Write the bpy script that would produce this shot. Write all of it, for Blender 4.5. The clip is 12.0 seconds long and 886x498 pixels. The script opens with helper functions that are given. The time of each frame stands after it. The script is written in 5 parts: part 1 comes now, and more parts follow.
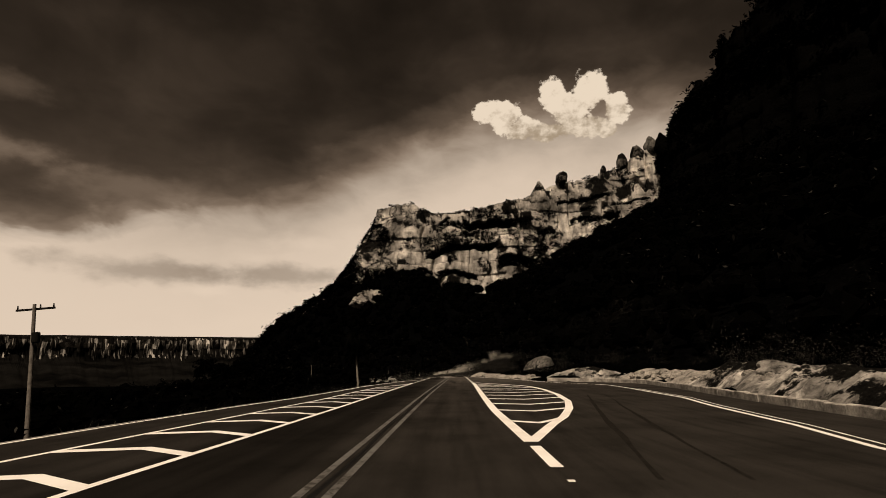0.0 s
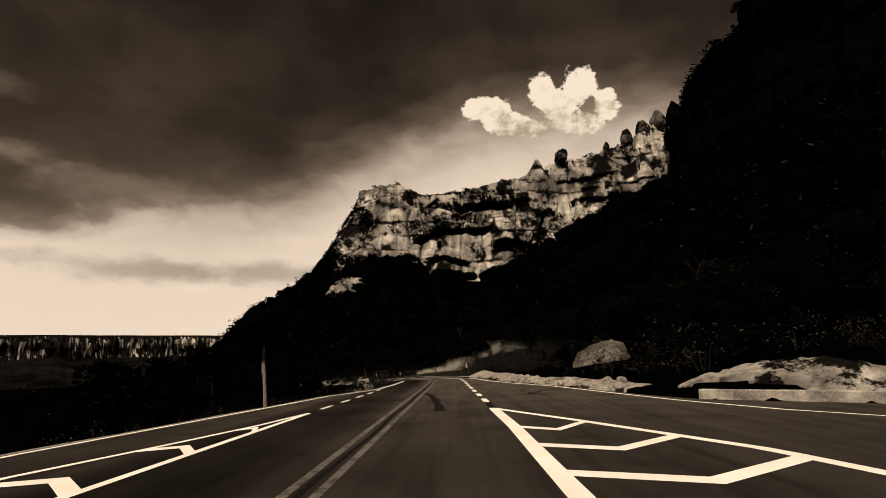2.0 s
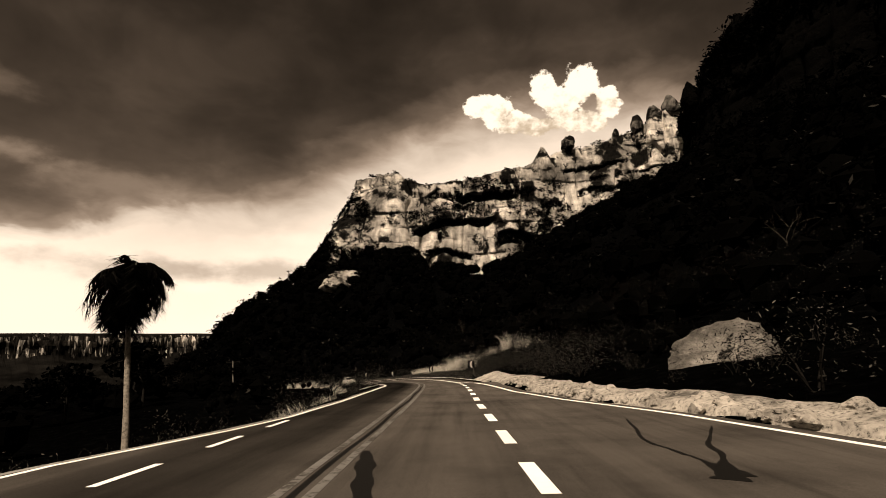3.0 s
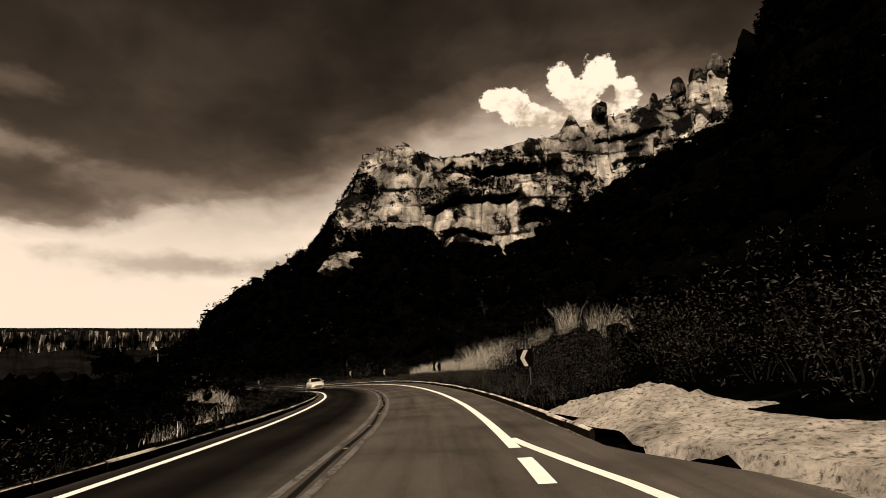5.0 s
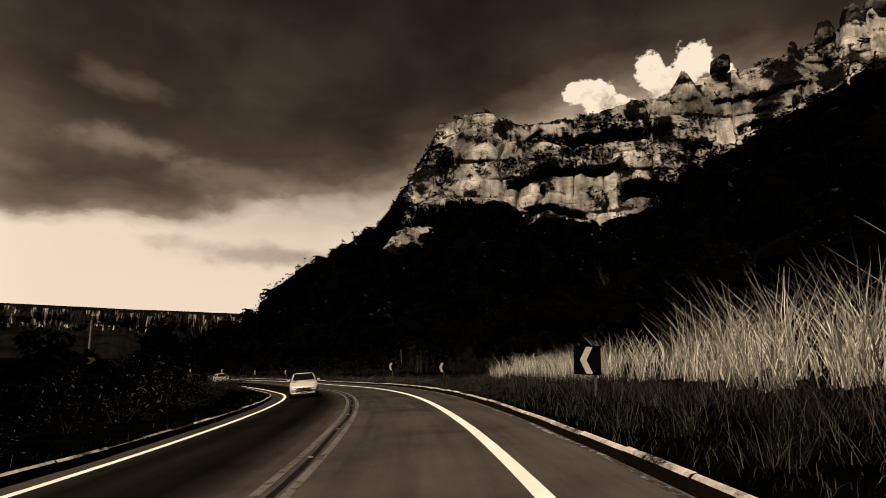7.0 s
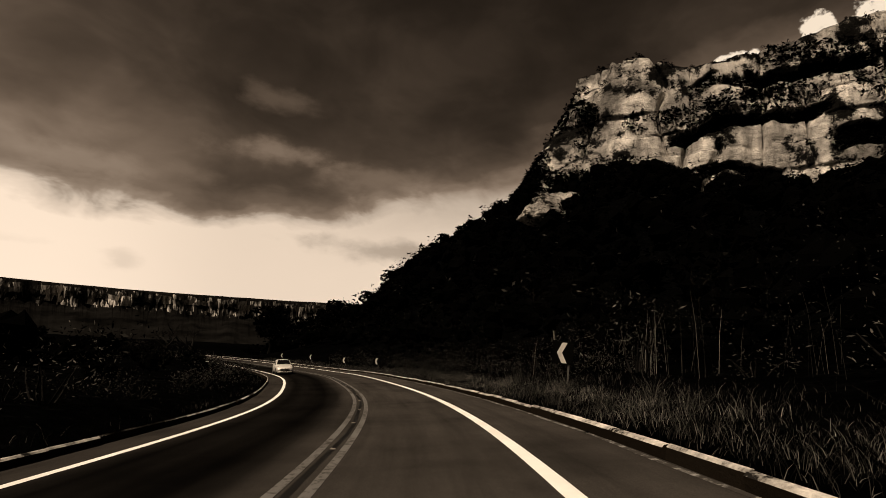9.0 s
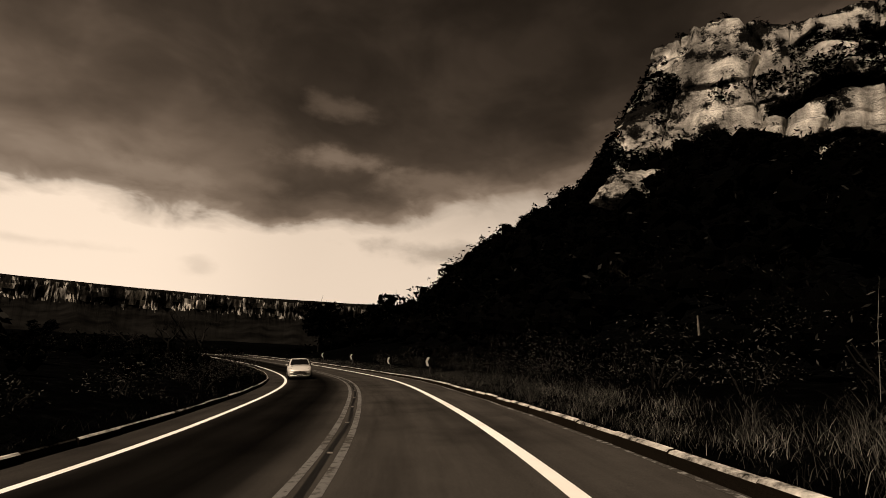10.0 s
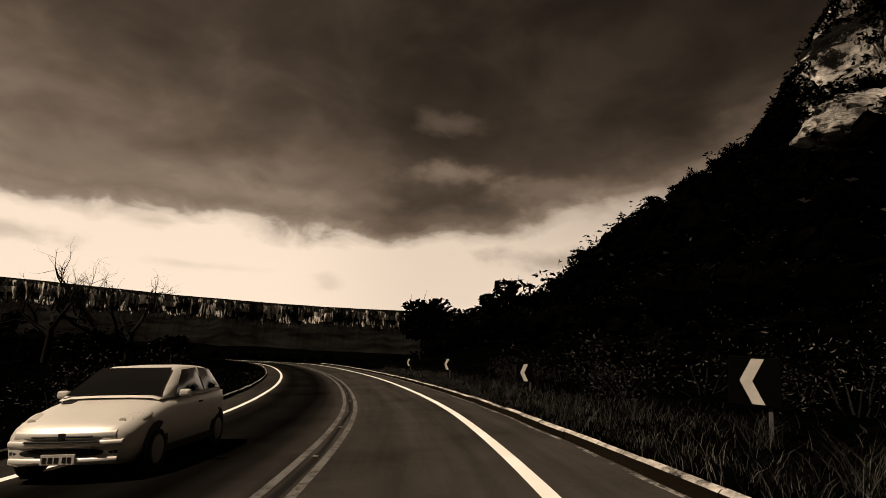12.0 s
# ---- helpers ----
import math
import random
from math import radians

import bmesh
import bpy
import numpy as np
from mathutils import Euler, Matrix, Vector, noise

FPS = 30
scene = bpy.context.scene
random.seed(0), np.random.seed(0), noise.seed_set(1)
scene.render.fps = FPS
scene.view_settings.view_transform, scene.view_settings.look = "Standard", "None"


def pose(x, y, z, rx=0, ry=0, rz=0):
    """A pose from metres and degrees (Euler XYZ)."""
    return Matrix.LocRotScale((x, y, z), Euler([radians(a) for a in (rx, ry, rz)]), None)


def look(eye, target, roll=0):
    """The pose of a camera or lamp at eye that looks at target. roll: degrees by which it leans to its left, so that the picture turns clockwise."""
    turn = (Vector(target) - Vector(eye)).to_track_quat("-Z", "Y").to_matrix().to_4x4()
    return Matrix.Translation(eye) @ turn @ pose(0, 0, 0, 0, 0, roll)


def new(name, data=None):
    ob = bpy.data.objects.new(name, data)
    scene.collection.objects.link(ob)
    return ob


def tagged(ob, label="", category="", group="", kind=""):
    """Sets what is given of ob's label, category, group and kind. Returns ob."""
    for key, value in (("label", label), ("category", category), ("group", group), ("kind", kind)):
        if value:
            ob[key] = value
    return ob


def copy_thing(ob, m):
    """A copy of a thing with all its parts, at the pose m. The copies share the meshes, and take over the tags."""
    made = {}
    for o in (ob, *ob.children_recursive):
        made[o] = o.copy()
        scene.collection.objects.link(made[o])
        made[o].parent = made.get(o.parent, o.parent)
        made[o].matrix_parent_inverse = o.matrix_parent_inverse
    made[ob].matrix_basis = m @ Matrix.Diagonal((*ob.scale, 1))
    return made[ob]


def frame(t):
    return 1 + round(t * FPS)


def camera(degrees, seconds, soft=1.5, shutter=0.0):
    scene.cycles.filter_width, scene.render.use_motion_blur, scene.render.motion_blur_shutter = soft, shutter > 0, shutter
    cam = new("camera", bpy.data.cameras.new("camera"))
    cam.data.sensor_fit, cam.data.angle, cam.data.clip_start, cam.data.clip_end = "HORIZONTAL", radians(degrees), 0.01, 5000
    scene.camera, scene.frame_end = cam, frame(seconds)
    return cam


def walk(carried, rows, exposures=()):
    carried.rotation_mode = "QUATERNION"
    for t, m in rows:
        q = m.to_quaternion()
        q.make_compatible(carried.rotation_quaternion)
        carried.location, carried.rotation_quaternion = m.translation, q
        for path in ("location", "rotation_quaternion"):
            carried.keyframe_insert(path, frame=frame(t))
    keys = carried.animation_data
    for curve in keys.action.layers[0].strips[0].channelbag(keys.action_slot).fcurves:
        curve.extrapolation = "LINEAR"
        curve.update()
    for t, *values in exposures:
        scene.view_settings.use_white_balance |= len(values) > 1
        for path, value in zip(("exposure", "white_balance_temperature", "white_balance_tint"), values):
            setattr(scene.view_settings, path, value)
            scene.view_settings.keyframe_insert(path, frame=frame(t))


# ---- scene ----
cam = camera(80.9, 12.0, soft=0.9)
PATH = [
    (0, (-0.066, -0.238, 1.166), (0.870, 97.062, 24.227), -0.34),
    (0.5, (0.167, 8.286, 1.203), (1.781, 105.626, 24.058), -0.59),
    (1, (0.447, 16.849, 1.262), (2.632, 114.209, 23.985), -1.13),
    (1.5, (0.788, 25.443, 1.338), (3.413, 122.795, 24.049), -1.06),
    (2, (1.187, 34.059, 1.422), (3.937, 131.474, 23.845), -0.96),
    (2.5, (1.628, 42.687, 1.507), (4.445, 140.146, 23.727), -1.00),
    (3, (2.081, 51.317, 1.585), (4.523, 148.817, 23.671), -0.99),
    (5, (3.154, 85.612, 1.698), (2.265, 183.348, 22.836), -0.99),
    (5.5, (2.974, 94.063, 1.648), (0.189, 191.765, 22.782), -0.48),
    (6, (2.503, 102.436, 1.559), (-3.566, 200.085, 22.245), 0.05),
    (6.5, (1.689, 110.715, 1.427), (-8.980, 208.021, 21.869), 0.97),
    (7, (0.484, 118.883, 1.253), (-15.404, 215.531, 21.422), 1.76),
    (9, (-8.894, 150.081, 0.167), (-48.819, 239.969, 18.223), 3.67),
    (9.5, (-12.437, 157.413, -0.176), (-57.587, 244.837, 17.674), 3.93),
    (10, (-16.429, 164.518, -0.530), (-66.430, 249.280, 17.225), 3.79),
    (10.5, (-20.823, 171.371, -0.881), (-75.048, 253.466, 17.010), 3.78),
    (11, (-25.547, 177.950, -1.215), (-83.444, 257.433, 16.963), 3.83),
    (11.5, (-30.509, 184.232, -1.514), (-93.050, 260.153, 16.505), 3.51),
    (12, (-35.586, 190.191, -1.755), (-103.073, 261.695, 16.486), 3.36),
]
walk(cam, [(t, look(eye, target, roll)) for t, eye, target, roll in PATH],
     [(0.0, -0.14), (1.0, -0.08), (2.0, 0.06), (2.5, 0.34), (3.0, 0.66), (3.4, 0.66), (5.0, 0.34), (6.0, 0.24), (7.0, 0.11), (9.0, 0.04), (12.0, 0.02)])

# ---- light ----
SUN_EL, SUN_AZ = 58.0, 200.0          # degrees; azimuth clockwise from +y
sun_way = Vector((math.sin(radians(SUN_AZ)) * math.cos(radians(SUN_EL)), math.cos(radians(SUN_AZ)) * math.cos(radians(SUN_EL)), math.sin(radians(SUN_EL))))
sun = new("sun", bpy.data.lights.new("sun", "SUN"))
sun.data.energy, sun.data.angle, sun.data.color = 4.6, radians(0.6), (1.0, 0.80, 0.60)
sun.matrix_world = look(sun_way * 300, (0, 0, 0))


class Nodes:
    """A small builder of node trees."""

    def __init__(self, tree):
        self.tree = tree
        self.tree.nodes.clear()

    def add(self, kind, values=(), **settings):
        n = self.tree.nodes.new(kind)
        for key, value in settings.items():
            setattr(n, key, value)
        for slot, value in dict(values).items():
            self.put(n.inputs[slot], value)
        return n

    def put(self, socket, value):
        if isinstance(value, bpy.types.NodeSocket):
            self.tree.links.new(value, socket)
        else:
            socket.default_value = value

    def math(self, op, a, b=0.0, c=0.0, clamp=False):
        n = self.add("ShaderNodeMath", operation=op, use_clamp=clamp)
        for k, v in enumerate((a, b, c)):
            self.put(n.inputs[k], v)
        return n.outputs[0]

    def noise(self, vector, scale, detail=4.0, rough=0.55, distort=0.0):
        n = self.add("ShaderNodeTexNoise", {"Vector": vector, "Scale": scale, "Detail": detail, "Roughness": rough, "Distortion": distort})
        return n.outputs[0]

    def ramp(self, fac, stops, interp="LINEAR"):
        n = self.add("ShaderNodeValToRGB", {"Fac": fac})
        n.color_ramp.interpolation = interp
        els = n.color_ramp.elements
        while len(els) < len(stops):
            els.new(0.5)
        for e, (at, col) in zip(els, stops):
            e.position = at
            e.color = (col, col, col, 1) if isinstance(col, (int, float)) else (*col, 1)
        return n.outputs[0]

    def mix(self, fac, a, b, blend="MIX"):
        n = self.add("ShaderNodeMix", data_type="RGBA", blend_type=blend)
        self.put(n.inputs[0], fac)
        for k, v in ((6, a), (7, b)):
            self.put(n.inputs[k], v if isinstance(v, bpy.types.NodeSocket) else (*v, 1) if isinstance(v, tuple) else (v, v, v, 1))
        return n.outputs[2]

    def smooth(self, x, lo, hi, a=0.0, b=1.0):
        n = self.add("ShaderNodeMapRange", {"Value": x, 1: lo, 2: hi, 3: a, 4: b}, interpolation_type="SMOOTHSTEP")
        return n.outputs[0]


# The sky: a dark cloud deck over a bright band at the horizon, a few puffs, one white cumulus.
world = bpy.data.worlds.new("world")
scene.world = world
world.use_nodes = True
W = Nodes(world.node_tree)
way = W.add("ShaderNodeTexCoord").outputs["Generated"]
sx, sy, sz = W.add("ShaderNodeSeparateXYZ", {0: way}).outputs
el = W.math("MULTIPLY", W.math("ARCSINE", sz), 57.29578)
az = W.math("MULTIPLY", W.math("ARCTAN2", sx, sy), 57.29578)
flat = W.add("ShaderNodeCombineXYZ", {0: W.math("MULTIPLY", az, 0.055), 1: W.math("MULTIPLY", el, 0.11), 2: 0.0}).outputs[0]
big = W.noise(flat, 1.1, 2.0, 0.4)
fine = W.noise(flat, 3.2, 4.0, 0.55, 0.3)
# the deck's lower edge climbs from the left to the right
azn = W.math("DIVIDE", W.math("ADD", az, 100.0), 150.0, clamp=True)
edge = W.math("MULTIPLY", W.ramp(azn, [(0.0, 0.35), (0.10, 0.36), (0.19, 0.39), (0.25, 0.375), (0.345, 0.39), (0.40, 0.42), (0.447, 0.475), (0.49, 0.53), (0.535, 0.57), (0.575, 0.635), (0.60, 0.70), (0.655, 0.81), (0.70, 0.89), (0.83, 0.90), (1.0, 0.6)]), 30.0)
lift = W.math("ADD", W.math("MULTIPLY", W.math("SUBTRACT", big, 0.5), 3.5), W.math("MULTIPLY", W.math("SUBTRACT", fine, 0.5), 4.5))
over = W.math("ADD", W.math("SUBTRACT", el, edge), lift)
step_in = W.math("DIVIDE", W.math("ADD", over, 12.0), 36.0, clamp=True)
hard = W.ramp(step_in, [(0.0, 1.0), (0.29, 0.95), (0.325, 0.66), (0.345, 0.30), (0.375, 0.17), (0.43, 0.105), (0.53, 0.075), (0.68, 0.045), (0.9, 0.028)])
soft_edge = W.ramp(step_in, [(0.0, 1.0), (0.14, 0.92), (0.22, 0.76), (0.29, 0.52), (0.345, 0.27), (0.39, 0.12), (0.46, 0.048), (0.58, 0.026), (0.9, 0.018)])
level = W.mix(W.smooth(az, -42.0, -14.0), hard, soft_edge)
# broad soft mottling inside the deck, paler to the left
mottle = W.ramp(W.noise(W.add("ShaderNodeCombineXYZ", {0: W.math("MULTIPLY", az, 0.05), 1: W.math("MULTIPLY", el, 0.085), 2: 6.3}).outputs[0], 1.7, 4.0, 0.5, 0.3), [(0.30, 0.66), (0.5, 1.0), (0.70, 1.6)])
deck = W.smooth(over, 0.5, 4.0)
level = W.mix(deck, level, W.mix(1.0, level, mottle, "MULTIPLY"))
level = W.mix(deck, level, W.mix(1.0, level, W.smooth(az, -48.0, -78.0, 1.0, 2.1), "MULTIPLY"))
level = W.mix(1.0, level, W.smooth(az, -62.0, -44.0, 1.0, 0.82), "MULTIPLY")
tatter = W.math("SUBTRACT", W.noise(W.add("ShaderNodeCombineXYZ", {0: W.math("MULTIPLY", az, 0.20), 1: W.math("MULTIPLY", el, 0.36), 2: 5.0}).outputs[0], 1.0, 5.0, 0.55), 0.5)
# grey lenses in the bright band, pale puffs in the deck
for la, le, ra, re, share, shade_to in ((-30.0, 9.7, 9.0, 1.25, 0.75, 0.36), (-17.0, 9.9, 9.0, 1.35, 0.75, 0.36), (-83.0, 7.6, 4.0, 0.9, 0.6, 0.45), (-55.6, 5.6, 1.6, 1.1, 0.35, 0.5), (-70.0, 6.5, 5.0, 0.5, 0.3, 0.5),
                                    (-14.0, 13.4, 5.0, 1.0, 0.6, 0.80), (-24.0, 8.0, 3.0, 0.7, 0.4, 0.9), (-43.5, 18.9, 5.2, 1.5, 0.75, 0.24), (-44.2, 24.2, 3.8, 1.4, 0.6, 0.13), (-60.0, 14.4, 6.0, 1.5, 0.65, 0.30), (-32.0, 16.9, 6.0, 1.7, 0.55, 0.22), (-81.0, 15.0, 7.0, 2.4, 0.5, 0.22), (-52.0, 15.2, 4.0, 1.0, 0.45, 0.20), (-20.0, 21.0, 4.0, 1.2, 0.3, 0.08)):
    gap = W.math("SQRT", W.math("ADD", W.math("POWER", W.math("ABSOLUTE", W.math("DIVIDE", W.math("SUBTRACT", az, la), ra)), 2.0), W.math("POWER", W.math("ABSOLUTE", W.math("DIVIDE", W.math("SUBTRACT", el, le), re)), 2.0)))
    level = W.mix(W.math("MULTIPLY", W.smooth(W.math("ADD", gap, W.math("MULTIPLY", tatter, 3.0)), 1.35, 0.0), share), level, shade_to)
tone = W.mix(1.0, level, W.mix(W.smooth(level, 0.02, 0.55), (1.0, 0.69, 0.47), (1.0, 0.80, 0.62)), "MULTIPLY")
# the cumulus: overlapping lobes with a ragged rim
rag = W.noise(W.add("ShaderNodeCombineXYZ", {0: W.math("MULTIPLY", az, 0.35), 1: W.math("MULTIPLY", el, 0.45), 2: 1.0}).outputs[0], 1.5, 4.0, 0.6)
body = None
for la, le, ra, re in ((6.0, 28.0, 1.7, 1.2), (8.0, 27.4, 2.0, 1.6), (10.2, 25.9, 2.2, 1.4), (13.2, 25.4, 3.0, 1.2), (13.9, 28.9, 1.7, 1.7), (15.6, 27.4, 2.3, 2.0), (18.0, 28.9, 2.2, 1.9), (20.6, 27.0, 1.6, 1.6), (17.5, 25.6, 2.6, 1.2), (19.6, 24.9, 1.2, 0.8)):
    lobe = W.math("SUBTRACT", 1.0, W.math("SQRT", W.math("ADD", W.math("POWER", W.math("ABSOLUTE", W.math("DIVIDE", W.math("SUBTRACT", az, la), ra)), 2.0), W.math("POWER", W.math("ABSOLUTE", W.math("DIVIDE", W.math("SUBTRACT", el, le), re)), 2.0))))
    body = lobe if body is None else W.math("SMOOTH_MAX", body, lobe, 0.06)
cumulus = W.smooth(W.math("ADD", body, W.math("MULTIPLY", W.math("SUBTRACT", rag, 0.5), 1.9)), -0.02, 0.22)
shade = W.smooth(W.math("ADD", rag, W.math("MULTIPLY", W.math("SUBTRACT", el, 26.5), 0.04)), 0.30, 0.62)
tone = W.mix(cumulus, tone, W.mix(shade, (0.42, 0.32, 0.22), (0.90, 0.745, 0.575)))
# away from the bright quarter the deck closes
back = W.smooth(W.math("ABSOLUTE", W.math("ADD", az, 25.0)), 62.0, 92.0)
tone = W.mix(W.math("MULTIPLY", back, 0.85), tone, (0.06, 0.045, 0.03))
clear = W.add("ShaderNodeTexSky", sky_type="NISHITA", sun_disc=False, sun_elevation=radians(SUN_EL), sun_rotation=radians(SUN_AZ))
grey = W.add("ShaderNodeRGBToBW", {0: clear.outputs[0]}).outputs[0]
veil = W.mix(1.0, W.math("MULTIPLY", grey, 0.0015), (1.0, 0.75, 0.5), "MULTIPLY")
bg = W.add("ShaderNodeBackground", {0: W.mix(1.0, tone, veil, "ADD"), 1: 1.0})
W.add("ShaderNodeOutputWorld", {0: bg.outputs[0]})


# ---- materials ----
def material(name):
    m = bpy.data.materials.new(name)
    m.use_nodes = True
    return m, Nodes(m.node_tree)


def finish(m, N, colour, rough=0.8, spec=0.3, metal=0.0, bump=None, strength=0.3, distance=0.05, extra=()):
    p = N.add("ShaderNodeBsdfPrincipled")
    N.put(p.inputs["Base Color"], colour if isinstance(colour, bpy.types.NodeSocket) else (*colour, 1))
    N.put(p.inputs["Roughness"], rough)
    N.put(p.inputs["Specular IOR Level"], spec)
    N.put(p.inputs["Metallic"], metal)
    for key, value in dict(extra).items():
        N.put(p.inputs[key], value)
    if bump is not None:
        b = N.add("ShaderNodeBump", {"Height": bump, "Strength": strength, "Distance": distance})
        N.put(p.inputs["Normal"], b.outputs[0])
    N.add("ShaderNodeOutputMaterial", {0: p.outputs[0]})
    return m


def plain(name, colour, rough=0.6, spec=0.3, metal=0.0, grain=30.0, vary=0.25, extra=()):
    """Paint, plastic, metal: one colour with fine dirt."""
    m, N = material(name)
    pos = N.add("ShaderNodeTexCoord").outputs["Object"]
    n = N.noise(pos, grain, 5.0, 0.6)
    c = N.mix(N.smooth(n, 0.35, 0.75), colour, tuple(v * (1 - vary) for v in colour))
    return finish(m, N, c, rough, spec, metal, n, 0.1, 0.01, extra)


def asphalt_material():
    m, N = material("asphalt")
    uv = N.add("ShaderNodeUVMap", uv_map="road").outputs[0]
    u, v, _ = N.add("ShaderNodeSeparateXYZ", {0: uv}).outputs
    pos = N.add("ShaderNodeTexCoord").outputs["Object"]
    along = N.add("ShaderNodeCombineXYZ", {0: u, 1: N.math("MULTIPLY", v, 0.05), 2: 0.0}).outputs[0]
    streak = N.noise(along, 2.2, 5.0, 0.6)
    blotch = N.noise(pos, 0.35, 5.0, 0.6)
    grit = N.noise(pos, 60.0, 3.0, 0.7)
    # the oncoming lane is newer and darker; a paler worn strip hugs the centre and the edges
    un = N.math("DIVIDE", N.math("ADD", u, 10.0), 20.0, clamp=True)
    lane = N.ramp(un, [(0.0, 0.026), (0.316, 0.026), (0.33, 0.010), (0.355, 0.0035), (0.385, 0.0055), (0.43, 0.0025), (0.455, 0.009), (0.476, 0.026), (0.492, 0.034), (0.51, 0.034), (0.53, 0.033), (0.56, 0.029), (0.585, 0.036), (0.62, 0.031), (0.66, 0.034), (0.70, 0.036), (1.0, 0.036)])
    early = N.smooth(v, 60.0, 100.0)
    base = N.mix(early, N.mix(0.30, lane, 0.040), lane)
    # the asphalt colour is paler from about 60 to 150 m along the run
    base = N.mix(1.0, base, N.ramp(N.math("DIVIDE", v, 300.0, clamp=True), [(0.0, 0.62), (0.17, 0.7), (0.235, 1.5), (0.3, 1.9), (0.43, 1.9), (0.53, 1.05), (1.0, 1.0)]), "MULTIPLY")
    c = N.mix(1.0, base, N.ramp(streak, [(0.25, 0.62), (0.5, 1.0), (0.75, 1.25)]), "MULTIPLY")
    c = N.mix(1.0, c, N.ramp(blotch, [(0.28, 0.6), (0.5, 1.0), (0.72, 1.22)]), "MULTIPLY")
    c = N.mix(1.0, c, N.ramp(grit, [(0.3, 0.75), (0.5, 1.0), (0.7, 1.3)]), "MULTIPLY")
    c = N.mix(1.0, c, (1.0, 0.90, 0.80), "MULTIPLY")
    return finish(m, N, c, 0.95, 0.0, 0.0, N.math("ADD", grit, N.math("MULTIPLY", blotch, 0.5)), 0.25, 0.02)


def rock_material(name, light=0.46, scrub=0.5, fine=1.0, mossy=0.9, calm=0.0, moss=0.012):
    m, N = material(name)
    pos = N.add("ShaderNodeVectorMath", {0: N.add("ShaderNodeNewGeometry").outputs["Position"], 1: (fine, fine, fine)}, operation="MULTIPLY").outputs[0]
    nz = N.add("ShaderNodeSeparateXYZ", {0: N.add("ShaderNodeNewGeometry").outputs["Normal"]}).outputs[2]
    px, py, pz = N.add("ShaderNodeSeparateXYZ", {0: pos}).outputs
    tall = N.add("ShaderNodeCombineXYZ", {0: px, 1: py, 2: N.math("MULTIPLY", pz, 0.22)}).outputs[0]
    wide = N.add("ShaderNodeCombineXYZ", {0: N.math("MULTIPLY", px, 0.25), 1: N.math("MULTIPLY", py, 0.25), 2: pz}).outputs[0]
    streak = N.noise(tall, 0.22, 6.0, 0.62, 0.4)
    layer = N.noise(wide, 0.28, 6.0, 0.65, 0.3)
    patch = N.noise(pos, 0.075, 5.0, 0.6)
    grit = N.noise(pos, 1.4, 6.0, 0.7)
    tone = N.noise(pos, 0.045, 4.0, 0.6, 0.6)
    c = N.ramp(streak, [(0.30 + 0.02 * calm, light * (0.12 + 0.24 * calm)), (0.43, light * (0.55 + 0.15 * calm)), (0.53, light * 0.95), (0.66 + 0.09 * (1 - calm), light * 1.4)])
    c = N.mix(1.0, c, N.ramp(tone, [(0.37, 0.30), (0.48, 0.75), (0.60, 1.25)]), "MULTIPLY")
    c = N.mix(1.0, c, N.ramp(layer, [(0.30, 0.50), (0.40, 0.92), (0.62, 1.1)]), "MULTIPLY")
    c = N.mix(1.0, c, N.ramp(grit, [(0.28, 0.35 + 0.3 * calm), (0.40, 0.95), (0.7, 1.12)]), "MULTIPLY")
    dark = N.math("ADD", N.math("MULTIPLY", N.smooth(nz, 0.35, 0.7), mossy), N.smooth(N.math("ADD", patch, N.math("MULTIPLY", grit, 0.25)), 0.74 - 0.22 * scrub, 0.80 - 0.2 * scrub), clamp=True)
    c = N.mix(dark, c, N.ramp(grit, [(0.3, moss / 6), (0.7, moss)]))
    c = N.mix(1.0, c, (1.0, 0.94, 0.86), "MULTIPLY")
    h = N.math("ADD", N.math("MULTIPLY", layer, 1.2 - 0.6 * calm), N.math("ADD", streak, N.math("MULTIPLY", grit, 0.6)))
    return finish(m, N, c, 0.95, 0.0, 0.0, h, 0.9, 1.2 / fine)


def mesa_material():
    m, N = material("distant_sandstone")
    pos = N.add("ShaderNodeNewGeometry").outputs["Position"]
    nz = N.add("ShaderNodeSeparateXYZ", {0: N.add("ShaderNodeNewGeometry").outputs["Normal"]}).outputs[2]
    px, py, pz = N.add("ShaderNodeSeparateXYZ", {0: pos}).outputs
    tall = N.add("ShaderNodeCombineXYZ", {0: px, 1: py, 2: N.math("MULTIPLY", pz, 0.25)}).outputs[0]
    col = N.noise(tall, 0.022, 5.0, 0.65)
    patch = N.noise(pos, 0.008, 4.0, 0.6)
    c = N.ramp(col, [(0.38, 0.008), (0.46, 0.12), (0.54, 0.42), (0.70, 0.6)])
    c = N.mix(1.0, c, N.ramp(patch, [(0.36, 0.05), (0.46, 0.55), (0.56, 1.15)]), "MULTIPLY")
    c = N.mix(N.smooth(nz, 0.25, 0.50), c, N.ramp(patch, [(0.35, 0.002), (0.7, 0.009)]))
    c = N.mix(1.0, c, (1.0, 0.94, 0.86), "MULTIPLY")
    return finish(m, N, c, 0.95, 0.0)


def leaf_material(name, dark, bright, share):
    """Foliage and grass: dark, with a random paler share that paints glints on leaves."""
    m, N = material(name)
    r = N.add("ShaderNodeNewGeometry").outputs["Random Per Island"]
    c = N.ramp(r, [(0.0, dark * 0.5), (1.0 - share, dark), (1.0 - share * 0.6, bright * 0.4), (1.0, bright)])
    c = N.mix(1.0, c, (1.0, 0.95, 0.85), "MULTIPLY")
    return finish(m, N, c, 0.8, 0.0)


